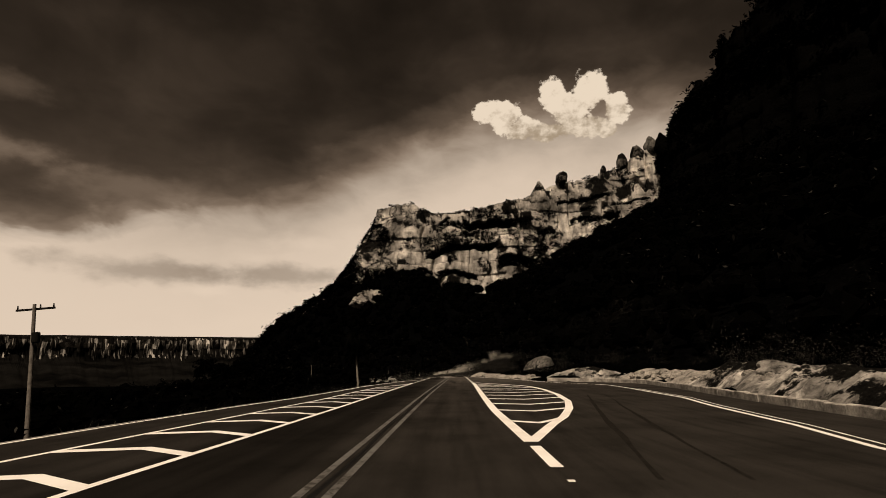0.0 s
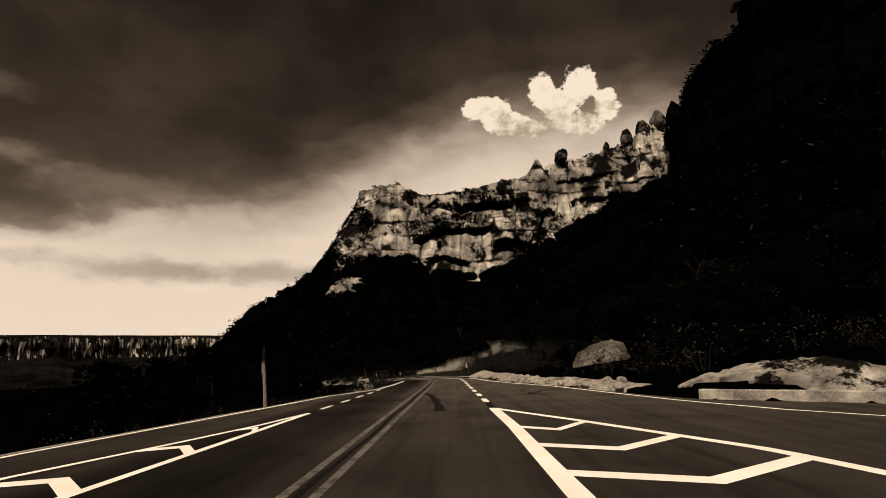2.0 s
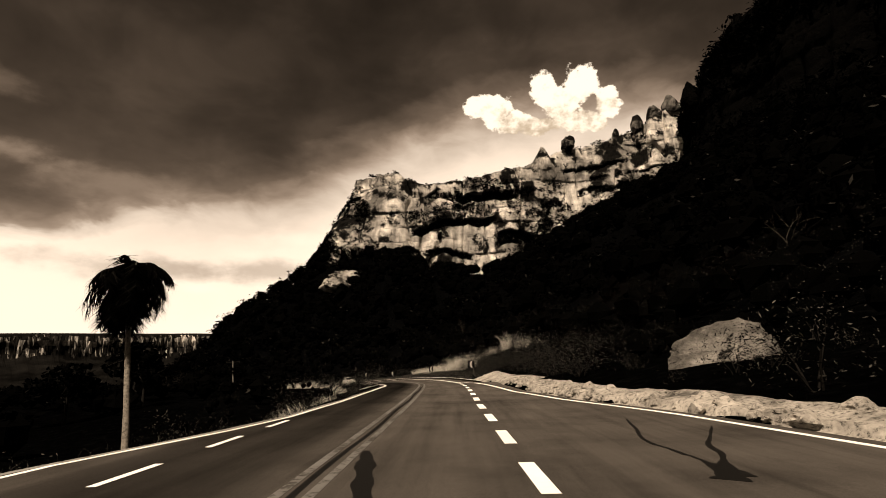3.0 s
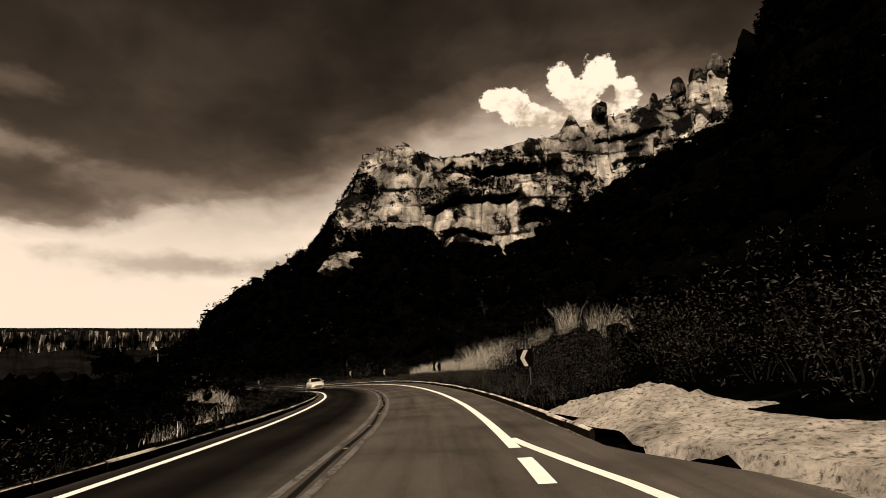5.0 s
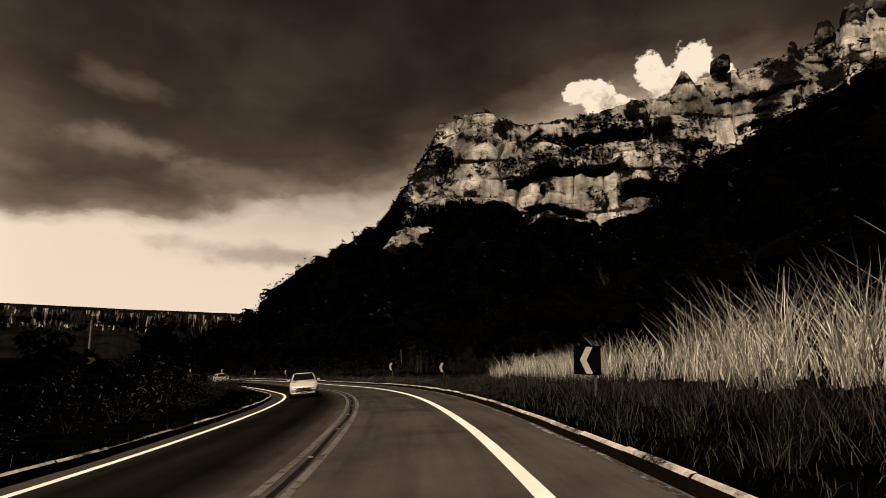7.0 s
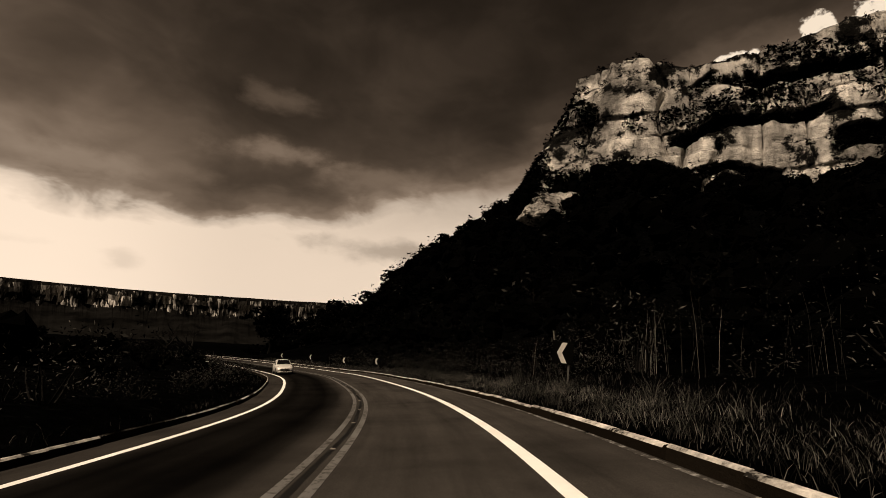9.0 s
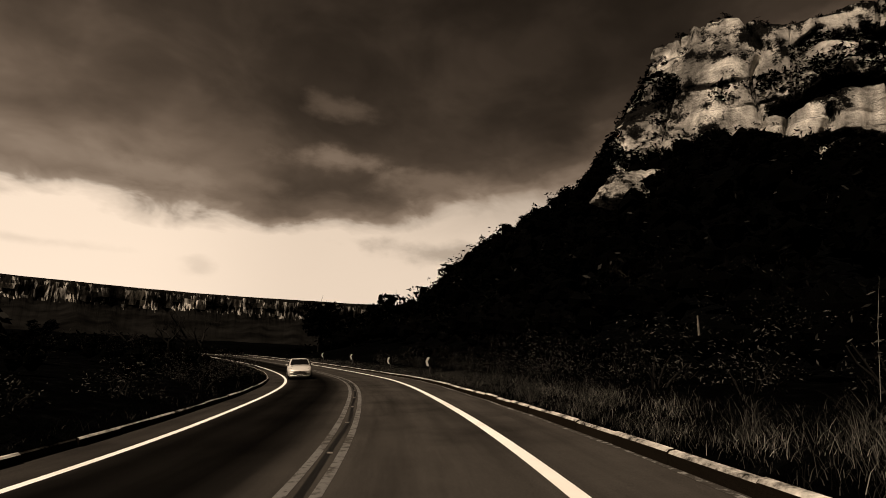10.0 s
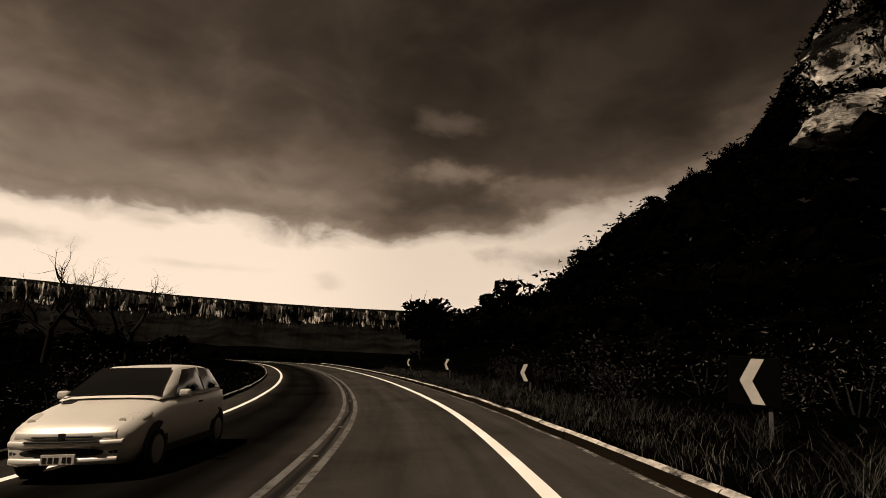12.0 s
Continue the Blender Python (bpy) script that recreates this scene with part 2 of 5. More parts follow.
def ground_material():
    m, N = material("dark_soil_and_litter")
    pos = N.add("ShaderNodeNewGeometry").outputs["Position"]
    a = N.noise(pos, 0.05, 5.0, 0.6)
    b = N.noise(pos, 1.6, 6.0, 0.7)
    far = N.noise(pos, 0.004, 5.0, 0.6)
    c = N.ramp(b, [(0.35, 0.0006), (0.55, 0.0013), (0.75, 0.005)])
    c = N.mix(1.0, c, N.ramp(a, [(0.35, 0.5), (0.7, 1.6)]), "MULTIPLY")
    c = N.mix(1.0, c, N.ramp(far, [(0.35, 0.35), (0.65, 0.9)]), "MULTIPLY")
    return finish(m, N, c, 0.95, 0.0, 0.0, b, 0.6, 0.3)


def sand_material():
    m, N = material("dry_sandy_earth")
    pos = N.add("ShaderNodeNewGeometry").outputs["Position"]
    a = N.noise(pos, 0.9, 6.0, 0.65)
    b = N.noise(pos, 9.0, 5.0, 0.7)
    c = N.ramp(a, [(0.34, 0.10), (0.45, 0.24), (0.56, 0.35), (0.72, 0.44)])
    c = N.mix(1.0, c, N.ramp(b, [(0.34, 0.15), (0.48, 0.9), (0.7, 1.15)]), "MULTIPLY")
    c = N.mix(1.0, c, (1.0, 0.93, 0.83), "MULTIPLY")
    return finish(m, N, c, 0.95, 0.0, 0.0, N.math("ADD", a, N.math("MULTIPLY", b, 0.5)), 0.9, 0.12)


def paint_material(name, value, wear):
    m, N = material(name)
    pos = N.add("ShaderNodeNewGeometry").outputs["Position"]
    a = N.noise(pos, 7.0, 6.0, 0.7)
    b = N.noise(pos, 0.7, 4.0, 0.6)
    worn = N.smooth(N.math("ADD", N.math("MULTIPLY", a, 0.7), N.math("MULTIPLY", b, 0.3)), wear, wear + 0.12)
    c = N.mix(worn, N.mix(N.smooth(b, 0.3, 0.7), (value, value * 0.97, value * 0.93), (value * 0.86, value * 0.82, value * 0.77)), (0.035, 0.031, 0.027))
    return finish(m, N, c, 0.8, 0.05, 0.0, a, 0.15, 0.01)


def concrete_material(name, lo, hi, dark_faces=True):
    m, N = material(name)
    pos = N.add("ShaderNodeNewGeometry").outputs["Position"]
    a = N.noise(pos, 1.3, 6.0, 0.7)
    b = N.noise(pos, 14.0, 5.0, 0.7)
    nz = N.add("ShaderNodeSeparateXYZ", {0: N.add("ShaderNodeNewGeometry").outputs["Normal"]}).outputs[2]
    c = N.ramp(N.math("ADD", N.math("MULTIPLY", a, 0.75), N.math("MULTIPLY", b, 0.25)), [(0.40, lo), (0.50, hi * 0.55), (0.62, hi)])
    # upright faces go near-black, tops keep the mottled concrete colour
    if dark_faces:
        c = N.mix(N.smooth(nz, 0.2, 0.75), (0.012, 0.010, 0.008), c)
    c = N.mix(1.0, c, (1.0, 0.94, 0.85), "MULTIPLY")
    return finish(m, N, c, 0.95, 0.0, 0.0, N.math("ADD", a, b), 0.5, 0.03)


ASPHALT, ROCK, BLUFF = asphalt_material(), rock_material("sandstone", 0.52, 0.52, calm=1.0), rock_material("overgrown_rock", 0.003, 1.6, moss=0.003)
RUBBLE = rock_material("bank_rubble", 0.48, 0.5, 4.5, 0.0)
# OUTCROP: sandstone darkened to include the shadow and plants on rim pinnacles
BOULDER, OUTCROP = rock_material("boulder_stone", 0.20, 0.5, 3.5, 0.4), rock_material("shade_toned_rim_rock", 0.16, 0.7, 1.4, 0.3)
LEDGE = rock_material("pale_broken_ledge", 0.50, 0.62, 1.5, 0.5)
FARROCK = mesa_material()
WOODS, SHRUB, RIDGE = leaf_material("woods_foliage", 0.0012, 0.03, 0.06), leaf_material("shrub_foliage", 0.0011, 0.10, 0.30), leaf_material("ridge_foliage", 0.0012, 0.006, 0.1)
# light glints coloured into more of the leaves; the surface itself has no gloss
GLINTED = leaf_material("glint_coloured_leaves", 0.0015, 0.085, 0.38)
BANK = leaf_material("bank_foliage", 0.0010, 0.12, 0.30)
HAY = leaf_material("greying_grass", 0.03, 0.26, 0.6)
CORE = leaf_material("crown_filler", 0.0009, 0.0012, 0.2)
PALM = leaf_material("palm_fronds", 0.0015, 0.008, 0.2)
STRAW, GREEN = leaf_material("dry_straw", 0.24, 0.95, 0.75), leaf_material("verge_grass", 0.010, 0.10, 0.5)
GROUND, SAND = ground_material(), sand_material()
WHITE, YELLOW = paint_material("white_road_paint", 0.88, 0.66), paint_material("dull_yellow_road_paint", 0.12, 0.47)
KERB, PALEKERB = concrete_material("dark_faced_concrete", 0.015, 0.72), concrete_material("pale_concrete", 0.15, 0.55, False)
BARK, PALEBARK = plain("dark_bark", (0.010, 0.009, 0.008), 0.9, 0.05, grain=12), plain("pale_bark", (0.30, 0.27, 0.23), 0.9, 0.05, grain=9, vary=0.75)
TWIG = plain("grey_twigs", (0.10, 0.09, 0.075), 0.9, 0.05, grain=9, vary=0.7)
TYREMARK = plain("faint_rubber_mark", (0.018, 0.016, 0.014), 0.9, 0.0, grain=8, vary=0.6)
TAR = plain("black_tar", (0.004, 0.0035, 0.003), 0.75, 0.1, grain=20)
WEATHERED = plain("weathered_concrete", (0.20, 0.18, 0.16), 0.85, 0.1, grain=6, vary=0.5)


# ---- geometry helpers ----
rng = np.random.default_rng(7)


def mesh_from(name, verts, faces, mat=None, smooth=False):
    """A mesh from vertex rows and equal-sided faces, quickly."""
    verts, faces = np.asarray(verts, np.float32), np.asarray(faces, np.int32)
    me = bpy.data.meshes.new(name)
    n, k = faces.shape
    me.vertices.add(len(verts))
    me.vertices.foreach_set("co", verts.ravel())
    me.loops.add(n * k)
    me.loops.foreach_set("vertex_index", faces.ravel())
    me.polygons.add(n)
    me.polygons.foreach_set("loop_start", np.arange(0, n * k, k, dtype=np.int32))
    me.polygons.foreach_set("use_smooth", np.full(n, smooth))
    me.update(calc_edges=True)
    if mat:
        me.materials.append(mat)
    return me


def grid_faces(nu, nv):
    i, j = np.meshgrid(np.arange(nu - 1), np.arange(nv - 1), indexing="ij")
    a = (i * nv + j).ravel()
    return np.stack([a, a + nv, a + nv + 1, a + 1], 1)


def part(name, data, parent=None, label="", mat=None):
    """Links mesh data or a bmesh as one object under a thing."""
    if isinstance(data, bmesh.types.BMesh):
        me = bpy.data.meshes.new(name)
        data.to_mesh(me)
        data.free()
        data = me
    if mat:
        data.materials.clear()
        data.materials.append(mat)
    ob = new(name, data)
    if parent:
        ob.parent = parent
    return tagged(ob, label)


def fractal(x, y, z=0.0, octaves=4, gain=0.5):
    """Value noise on arrays, -1 to 1."""
    x, y, z = np.broadcast_arrays(np.asarray(x, float), np.asarray(y, float), np.asarray(z, float))
    total, amp, size = np.zeros(x.shape), 1.0, 0.0
    for o in range(octaves):
        total += amp * lattice(x * 2.0 ** o + 17.3 * o, y * 2.0 ** o - 9.1 * o, z * 2.0 ** o + 4.7 * o)
        size += amp
        amp *= gain
    return total / size


def lattice(x, y, z):
    xi, yi, zi = np.floor(x).astype(np.int64), np.floor(y).astype(np.int64), np.floor(z).astype(np.int64)
    fx, fy, fz = (v * v * (3 - 2 * v) for v in (x - xi, y - yi, z - zi))
    out = 0.0
    for a in (0, 1):
        for b in (0, 1):
            for c in (0, 1):
                h = ((xi + a) * 374761393 + (yi + b) * 668265263 + (zi + c) * 2147483647) & 0xFFFFFFFF
                h = ((h ^ (h >> 13)) * 1274126177) & 0xFFFFFFFF
                h = (h ^ (h >> 16)) & 0xFFFF
                out = out + (h / 32767.5 - 1) * (fx if a else 1 - fx) * (fy if b else 1 - fy) * (fz if c else 1 - fz)
    return out


# ---- the road's line ----
CENTRE = [(-2.09, -10.36, -0.36), (-1.72, 3.64, -0.34), (-1.29, 17.63, -0.23), (-0.72, 31.62, -0.06), (-0.05, 45.61, 0.10), (0.64, 59.59, 0.25), (1.19, 73.58, 0.32), (1.38, 87.56, 0.29), (0.94, 101.54, 0.07), (-0.63, 115.45, -0.15), (-3.39, 129.16, -0.45), (-7.41, 142.55, -0.86), (-12.83, 155.45, -1.45), (-19.73, 167.63, -2.13), (-28.03, 178.92, -2.69), (-37.12, 189.57, -3.23), (-47.30, 199.20, -3.83), (-58.52, 207.57, -4.28), (-70.30, 215.10, -4.67), (-82.49, 221.94, -5.05), (-95.04, 228.08, -5.41), (-108.01, 233.33, -5.85), (-121.33, 237.62, -6.46), (-134.90, 241.00, -7.07), (-148.67, 243.47, -7.67), (-162.57, 245.00, -8.28), (-176.56, 245.60, -8.89)]
knots = np.array(CENTRE)
STEP = 14.0


def spline(k):
    p = np.vstack([2 * k[0] - k[1], k, 2 * k[-1] - k[-2]])
    rows = []
    for i in range(1, len(p) - 2):
        f = np.linspace(0, 1, 28, endpoint=False)[:, None]
        a, b, c, d = p[i - 1], p[i], p[i + 1], p[i + 2]
        rows.append(0.5 * (2 * b + (c - a) * f + (2 * a - 5 * b + 4 * c - d) * f ** 2 + (3 * b - a - 3 * c + d) * f ** 3))
    return np.vstack(rows + [p[-2:-1]])


LINE = spline(knots)
RUN = np.r_[0, np.cumsum(np.hypot(*np.diff(LINE[:, :2], axis=0).T))]
TANGENT = np.gradient(LINE[:, :2], axis=0)
TANGENT /= np.hypot(*TANGENT.T)[:, None]
LAST = RUN[-1]


def bank(s):
    return np.tan(np.radians(np.interp(s, [60, 80, 110, 140, 180, 220, 290, 400], [0.0, 0.65, 2.1, 5.0, 5.5, 3.8, 1.9, 1.9])))


def on_road(s, off, up=0.0):
    """World places at run s, off metres right of the centre line."""
    s, off, up = np.broadcast_arrays(np.asarray(s, float), np.asarray(off, float), np.asarray(up, float))
    c = np.stack([np.interp(s, RUN, LINE[:, k]) for k in range(3)], -1)
    t = np.stack([np.interp(s, RUN, TANGENT[:, k]) for k in range(2)], -1)
    c[..., 0] += off * t[..., 1]
    c[..., 1] -= off * t[..., 0]
    c[..., 2] += np.clip(off, -12, 20) * bank(s) + up
    return c


def heading(s):
    return math.degrees(math.atan2(np.interp(s, RUN, TANGENT[:, 1]), np.interp(s, RUN, TANGENT[:, 0])))


def keyed(s, rows):
    return np.interp(s, [r[0] for r in rows], [r[1] for r in rows])


def lane_right(s):
    return keyed(s, [(0, 3.4), (22, 3.38), (30, 3.2), (57, 3.1), (62, 2.95), (70, 2.75), (80, 2.6), (92, 2.75), (103, 2.92), (115, 2.98), (140, 2.89), (165, 2.72), (190, 2.80), (207, 2.83), (225, 3.05), (250, 3.17)])


def lane_left(s):
    return keyed(s, [(0, -3.3), (18, -3.2), (23, -3.08), (32, -2.92), (45, -2.78), (61, -2.72), (70, -2.65), (80, -2.65), (92, -2.85), (103, -3.0), (113, -3.2), (122, -3.35), (140, -3.54), (165, -3.53), (190, -3.56), (220, -3.80), (250, -3.75)])


def edge_right(s):
    return keyed(s, [(0, 7.2), (21, 9.9), (25, 10.85), (32.5, 12.0), (37, 12.9), (42, 13.2), (48, 13.65), (54, 13.8), (57, 12.9), (60, 11.0), (63.5, 9.6), (66, 9.0), (70, 8.2), (75.5, 7.2), (81, 5.6), (87, 4.6), (95, 4.25), (101.5, 3.94), (103, 3.59), (105, 3.2), (106.5, 3.0), (110, 2.97)])


def edge_left(s):
    return keyed(s, [(0, -8.6), (25, -7.9), (32, -7.4), (38, -6.6), (46, -6.1), (54, -5.9), (60, -5.2), (66, -4.6), (70, -4.3), (74, -3.35), (77, -2.9), (84, -2.75), (92, -2.87), (95, -2.9)])


def lay_by_face(s):
    return keyed(s, [(0, 11.6), (26, 14.0), (36.5, 15.1), (47, 16.6), (57, 17.4), (60, 16.2), (61.5, 14.5), (63, 12.0), (64, 10.4)])


def paved_right(s):
    worn = keyed(s, [(64, 10.45), (66, 9.6), (70, 8.7), (75.5, 7.65), (81, 6.05), (87, 5.2), (95, 5.1), (100, 5.5), (102, 5.5), (104.5, 4.35), (140, 4.25), (180, 4.3), (220, 4.35), (290, 4.5)])
    return np.where(s < 64, lay_by_face(s) + 0.05, worn)


def paved_left(s):
    return np.where(s < 92, edge_left(s) - 0.25, lane_left(s) - keyed(s, [(92, 0.5), (112, 0.6), (140, 0.6), (160, 0.85), (180, 1.12), (220, 1.25)]))


# ---- the land ----
# foot of the cliff, with its height there
FOOT = np.array([(-66, 440, 58), (-74, 385, 57), (-60, 349, 61), (-36, 345, 66), (-13, 343, 64.5), (2, 342, 54.5), (30, 341, 51), (70, 340, 66), (110, 340, 85), (146, 335, 99), (128, 290, 84), (140, 240, 86), (158, 190, 88), (175, 120, 86), (195, 40, 84), (215, -60, 84), (240, -220, 80)], float)


def to_line(x, y, pts, values=None):
    """Distance from places to a polyline, the side (right of it: positive) and the values along it."""
    best = np.full(x.shape, 1e9)
    side, val = np.zeros(x.shape), np.zeros(x.shape)
    for i in range(len(pts) - 1):
        ax, ay = pts[i, :2]
        bx, by = pts[i + 1, :2]
        dx, dy = bx - ax, by - ay
        f = np.clip(((x - ax) * dx + (y - ay) * dy) / (dx * dx + dy * dy), 0, 1)
        ex, ey = x - ax - f * dx, y - ay - f * dy
        d = np.hypot(ex, ey)
        near = d < best
        best = np.where(near, d, best)
        side = np.where(near, np.sign(ex * dy - ey * dx), side)
        if values is not None:
            val = np.where(near, values[i] + f * (values[i + 1] - values[i]), val)
    return best, side, val


COARSE = LINE[::14]
COARSE_RUN = RUN[::14]


def land(x, y):
    """Height of the ground."""
    x, y = np.asarray(x, float), np.asarray(y, float)
    d, side, s = to_line(x, y, COARSE, COARSE_RUN)
    u = d * side
    road = np.interp(s, RUN, LINE[:, 2])
    pr, pl = paved_right(s), paved_left(s)
    foot, fside, fz = to_line(x, y, FOOT, FOOT[:, 2])
    beyond_r, beyond_l = u - pr, pl - u
    verge_r, verge_l = road + np.clip(pr, -12, 20) * bank(s), road + np.clip(pl, -12, 20) * bank(s)
    # right: a cut bank, then the hillside up to the cliff's foot
    w = foot / (foot + np.maximum(beyond_r, 0.01))
    fade = np.clip((x + 0.36 * y + 36) / 58, 0, 1)
    part_up = np.maximum(1 - w, 0)
    hollow_slope = part_up ** keyed(x, [(-120, 1.7), (-40, 1.5), (10, 1.42)])
    full_slope = keyed(part_up, [(0, 0), (0.025, 0.0053), (0.05, 0.0142), (0.1, 0.038), (0.2, 0.11), (0.35, 0.31), (0.5, 0.52), (0.7, 0.78), (0.85, 0.92), (1, 1)])
    rise = hollow_slope + (full_slope - hollow_slope) * keyed(x, [(-48, 0), (-22, 1)])
    hill = verge_r + (fz - verge_r) * rise * fade * fade * (3 - 2 * fade) - (1 - fade) * 0.07 * np.maximum(beyond_r, 0)
    cut = keyed(s, [(0, 0.5), (70, 0.6), (100, 0.7), (118, 0.6), (140, 0.35), (175, 0.35), (230, 0.3)]) * np.clip((beyond_r - keyed(s, [(66, 0), (70, 1.4), (92, 1.4), (96, 3.2), (108, 3.2), (113, 0)])) / 4.5, 0, 1)
    lumps = fractal(x * 0.06, y * 0.06, 0.0, 4) * 2.0 * np.clip(beyond_r / 25, 0, 1)
    hump = 1.9 * np.exp(-((x - 16) ** 2 + (y - 133) ** 2) / 24) + 0.8 * np.exp(-((x - 21.5) ** 2 + (y - 139) ** 2) / 24)
    right = hill + cut + lumps + hump + 0.1
    # left: an embankment falling into the valley
    drop = keyed(s, [(0, 0.42), (70, 0.42), (105, 0.26), (130, 0.10), (155, -0.04), (180, -0.13), (290, -0.13)])
    fall = -drop * np.clip(beyond_l, 0, 9) - 0.055 * np.clip(beyond_l - 9, 0, 260) - 0.012 * np.clip(beyond_l - 260, 0, 900)
    left = verge_l + 0.08 + fall + fractal(x * 0.05, y * 0.05, 3.0, 4) * 1.2 * np.clip(beyond_l / 14, 0, 1)
    z = np.where(u > 0, right, left)
    # under the pavement, the bed
    inside = np.minimum(-beyond_r, -beyond_l)
    bed = road + np.clip(u, -12, 20) * bank(s) - 0.45
    z = np.where(inside > -0.3, bed, z)
    # the plateau behind the cliff
    top = keyed(x, [(-60, 84), (-40, 98), (30, 104), (65, 108), (100, 118), (150, 125), (200, 150)])
    behind = (fside < 0) & (foot > 9)
    z = np.where(behind, np.minimum(top, fz + (foot - 9) * 2.0), z)
    # far off the valley floor
    out = np.hypot(x, y - 150)
    floor_z = -34 + fractal(x * 0.003, y * 0.003, 1.0, 3) * 8
    return z + (floor_z - z) * np.clip((out - 420) / 500, 0, 1) ** 0.8


def spaced(lo, hi, fine_lo, fine_hi, step, grow):
    rows = list(np.arange(fine_lo, fine_hi + step, step))
    a, d = fine_lo, step
    while a > lo:
        d *= grow
        a -= d
        rows.insert(0, a)
    a, d = rows[-1], step
    while a < hi:
        d *= grow
        a += d
        rows.append(a)
    return np.array(rows)


gx, gy = spaced(-4300, 4300, -130, 50, 1.2, 1.09), spaced(-4300, 4300, -20, 250, 1.2, 1.09)
GX, GY = np.meshgrid(gx, gy, indexing="ij")
ground = tagged(new("ground", mesh_from("ground", np.stack([GX, GY, land(GX, GY)], -1).reshape(-1, 3), grid_faces(len(gx), len(gy)), GROUND, True)),
                "dark scrubby hillside and valley floor beside the road", "ground", kind="structure")

# ---- road surface ----
rs = np.arange(0, LAST, 0.8)
frac = np.linspace(0, 1, 25)
lat = paved_left(rs)[:, None] * (1 - frac) + paved_right(rs)[:, None] * frac
RV = on_road(rs[:, None], lat)
road_mesh = mesh_from("road", RV.reshape(-1, 3), grid_faces(len(rs), len(frac))[:, ::-1], ASPHALT, True)
layer = road_mesh.uv_layers.new(name="road")
flat_uv = np.stack([lat, np.broadcast_to(rs[:, None], lat.shape)], -1).reshape(-1, 2)
idx = np.empty(len(road_mesh.loops), np.int32)
road_mesh.loops.foreach_get("vertex_index", idx)
layer.data.foreach_set("uv", flat_uv[idx].astype(np.float32).ravel())
road = tagged(new("road", road_mesh), "dark two-lane asphalt road curving left, worn and streaked", "road", kind="structure")


def strip(name, pairs, mat, up=0.006, label=""):
    """A painted strip along rows of (run, left offset, right offset)."""
    p = np.array(pairs, float)
    V = np.stack([on_road(p[:, 0], p[:, 1], up), on_road(p[:, 0], p[:, 2], up)], 1).reshape(-1, 3)
    return part(name, mesh_from(name, V, grid_faces(len(p), 2)[:, ::-1], mat), road, label)


def line_strip(name, f, s0, s1, width, mat, step=1.0, up=0.006, label=""):
    ss = np.linspace(s0, s1, max(2, int((s1 - s0) / step) + 1))
    o = f(ss)
    return strip(name, np.stack([ss, o - width / 2, o + width / 2], 1), mat, up, label)


def slab(name, corners, mat, up=0.006):
    """A painted polygon given by (run, offset) corners."""
    c = np.array(corners, float)
    return part(name, mesh_from(name, on_road(c[:, 0], c[:, 1], up), [list(range(len(c)))], mat), road)


line_strip("edge_line", lane_left, 94, LAST - 1, 0.17, WHITE, label="solid white edge line")
line_strip("edge_line", edge_left, 0, 94, 0.12, WHITE)
line_strip("edge_line", lane_right, 105, LAST - 1, 0.20, WHITE)
line_strip("edge_line", edge_right, 0, 106.2, 0.18, WHITE)
line_strip("edge_line", lambda ss: edge_right(ss) + 0.36, 12, 47, 0.07, WHITE)
for off in (-0.19, 0.19):
    line_strip("centre_line", lambda ss, off=off: np.full_like(ss, off), 0, LAST - 1, 0.13, YELLOW, label="dull worn yellow centre line")
line_strip("tar_seam", lambda ss: 0.03 * np.sin(ss * 0.7), 0, LAST - 1, 0.10, TAR, 0.5, 0.003)
for s0 in np.arange(65.2, 104.0, 3.45):
    line_strip("lane_dash", lane_right, s0 - 0.85, s0 + 0.9, 0.22, WHITE, 0.7)
line_strip("lane_dash", lane_right, 19.0, 21.3, 0.22, WHITE, 0.7)
line_strip("lane_dash", lane_right, 17.9, 18.05, 0.10, WHITE, 0.7)
for s0 in np.arange(62.4, 76.0, 3.05):
    line_strip("lane_dash", lane_left, s0, s0 + 1.5, 0.13, WHITE, 0.5)


def gore_right(s):
    return keyed(s, [(21.9, 3.4), (25.5, 4.5), (27.5, 5.2), (31, 6.1), (35, 6.85), (40.5, 7.35), (46.5, 7.5), (51, 7.3), (53.5, 6.8), (56, 5.7), (58, 4.8), (60, 3.8), (61.7, 2.95)])


def gore_left(s):
    return keyed(s, [(0, -6.3), (19.5, -6.1), (28, -5.55), (32, -5.3), (36.5, -4.95), (45, -4.75), (52, -4.4), (55, -3.7), (58, -3.1), (61, -2.72)])


line_strip("gore_line", lane_right, 21.9, 61.8, 0.30, WHITE, 0.8)
line_strip("gore_line", gore_right, 21.9, 61.7, 0.30, WHITE, 0.5)
line_strip("gore_line", lane_left, 0, 61, 0.16, WHITE)
line_strip("gore_line", gore_left, 0, 61, 0.14, WHITE)


def bent_bar(points, half):
    """A hatch bar through three (run, offset) points, half wide to either side along the road."""
    for (sa, oa), (sb, ob) in zip(points, points[1:]):
        slab("hatch_bar", [(sa - half, oa), (sb - half, ob), (sb + half, ob), (sa + half, oa)], WHITE, 0.007)


for s0 in (26.3, 30.3, 33.6, 36.9, 40.1, 43.3, 46.4, 49.2, 51.9, 54.3, 56.9):
    a = float(lane_right(s0)) + 0.1
    wide = float(gore_right(s0 + 0.9)) - a
    bent_bar([(s0, a), (s0 - 0.55, a + 0.46 * wide), (s0 + 0.9, a + wide)], 0.2)
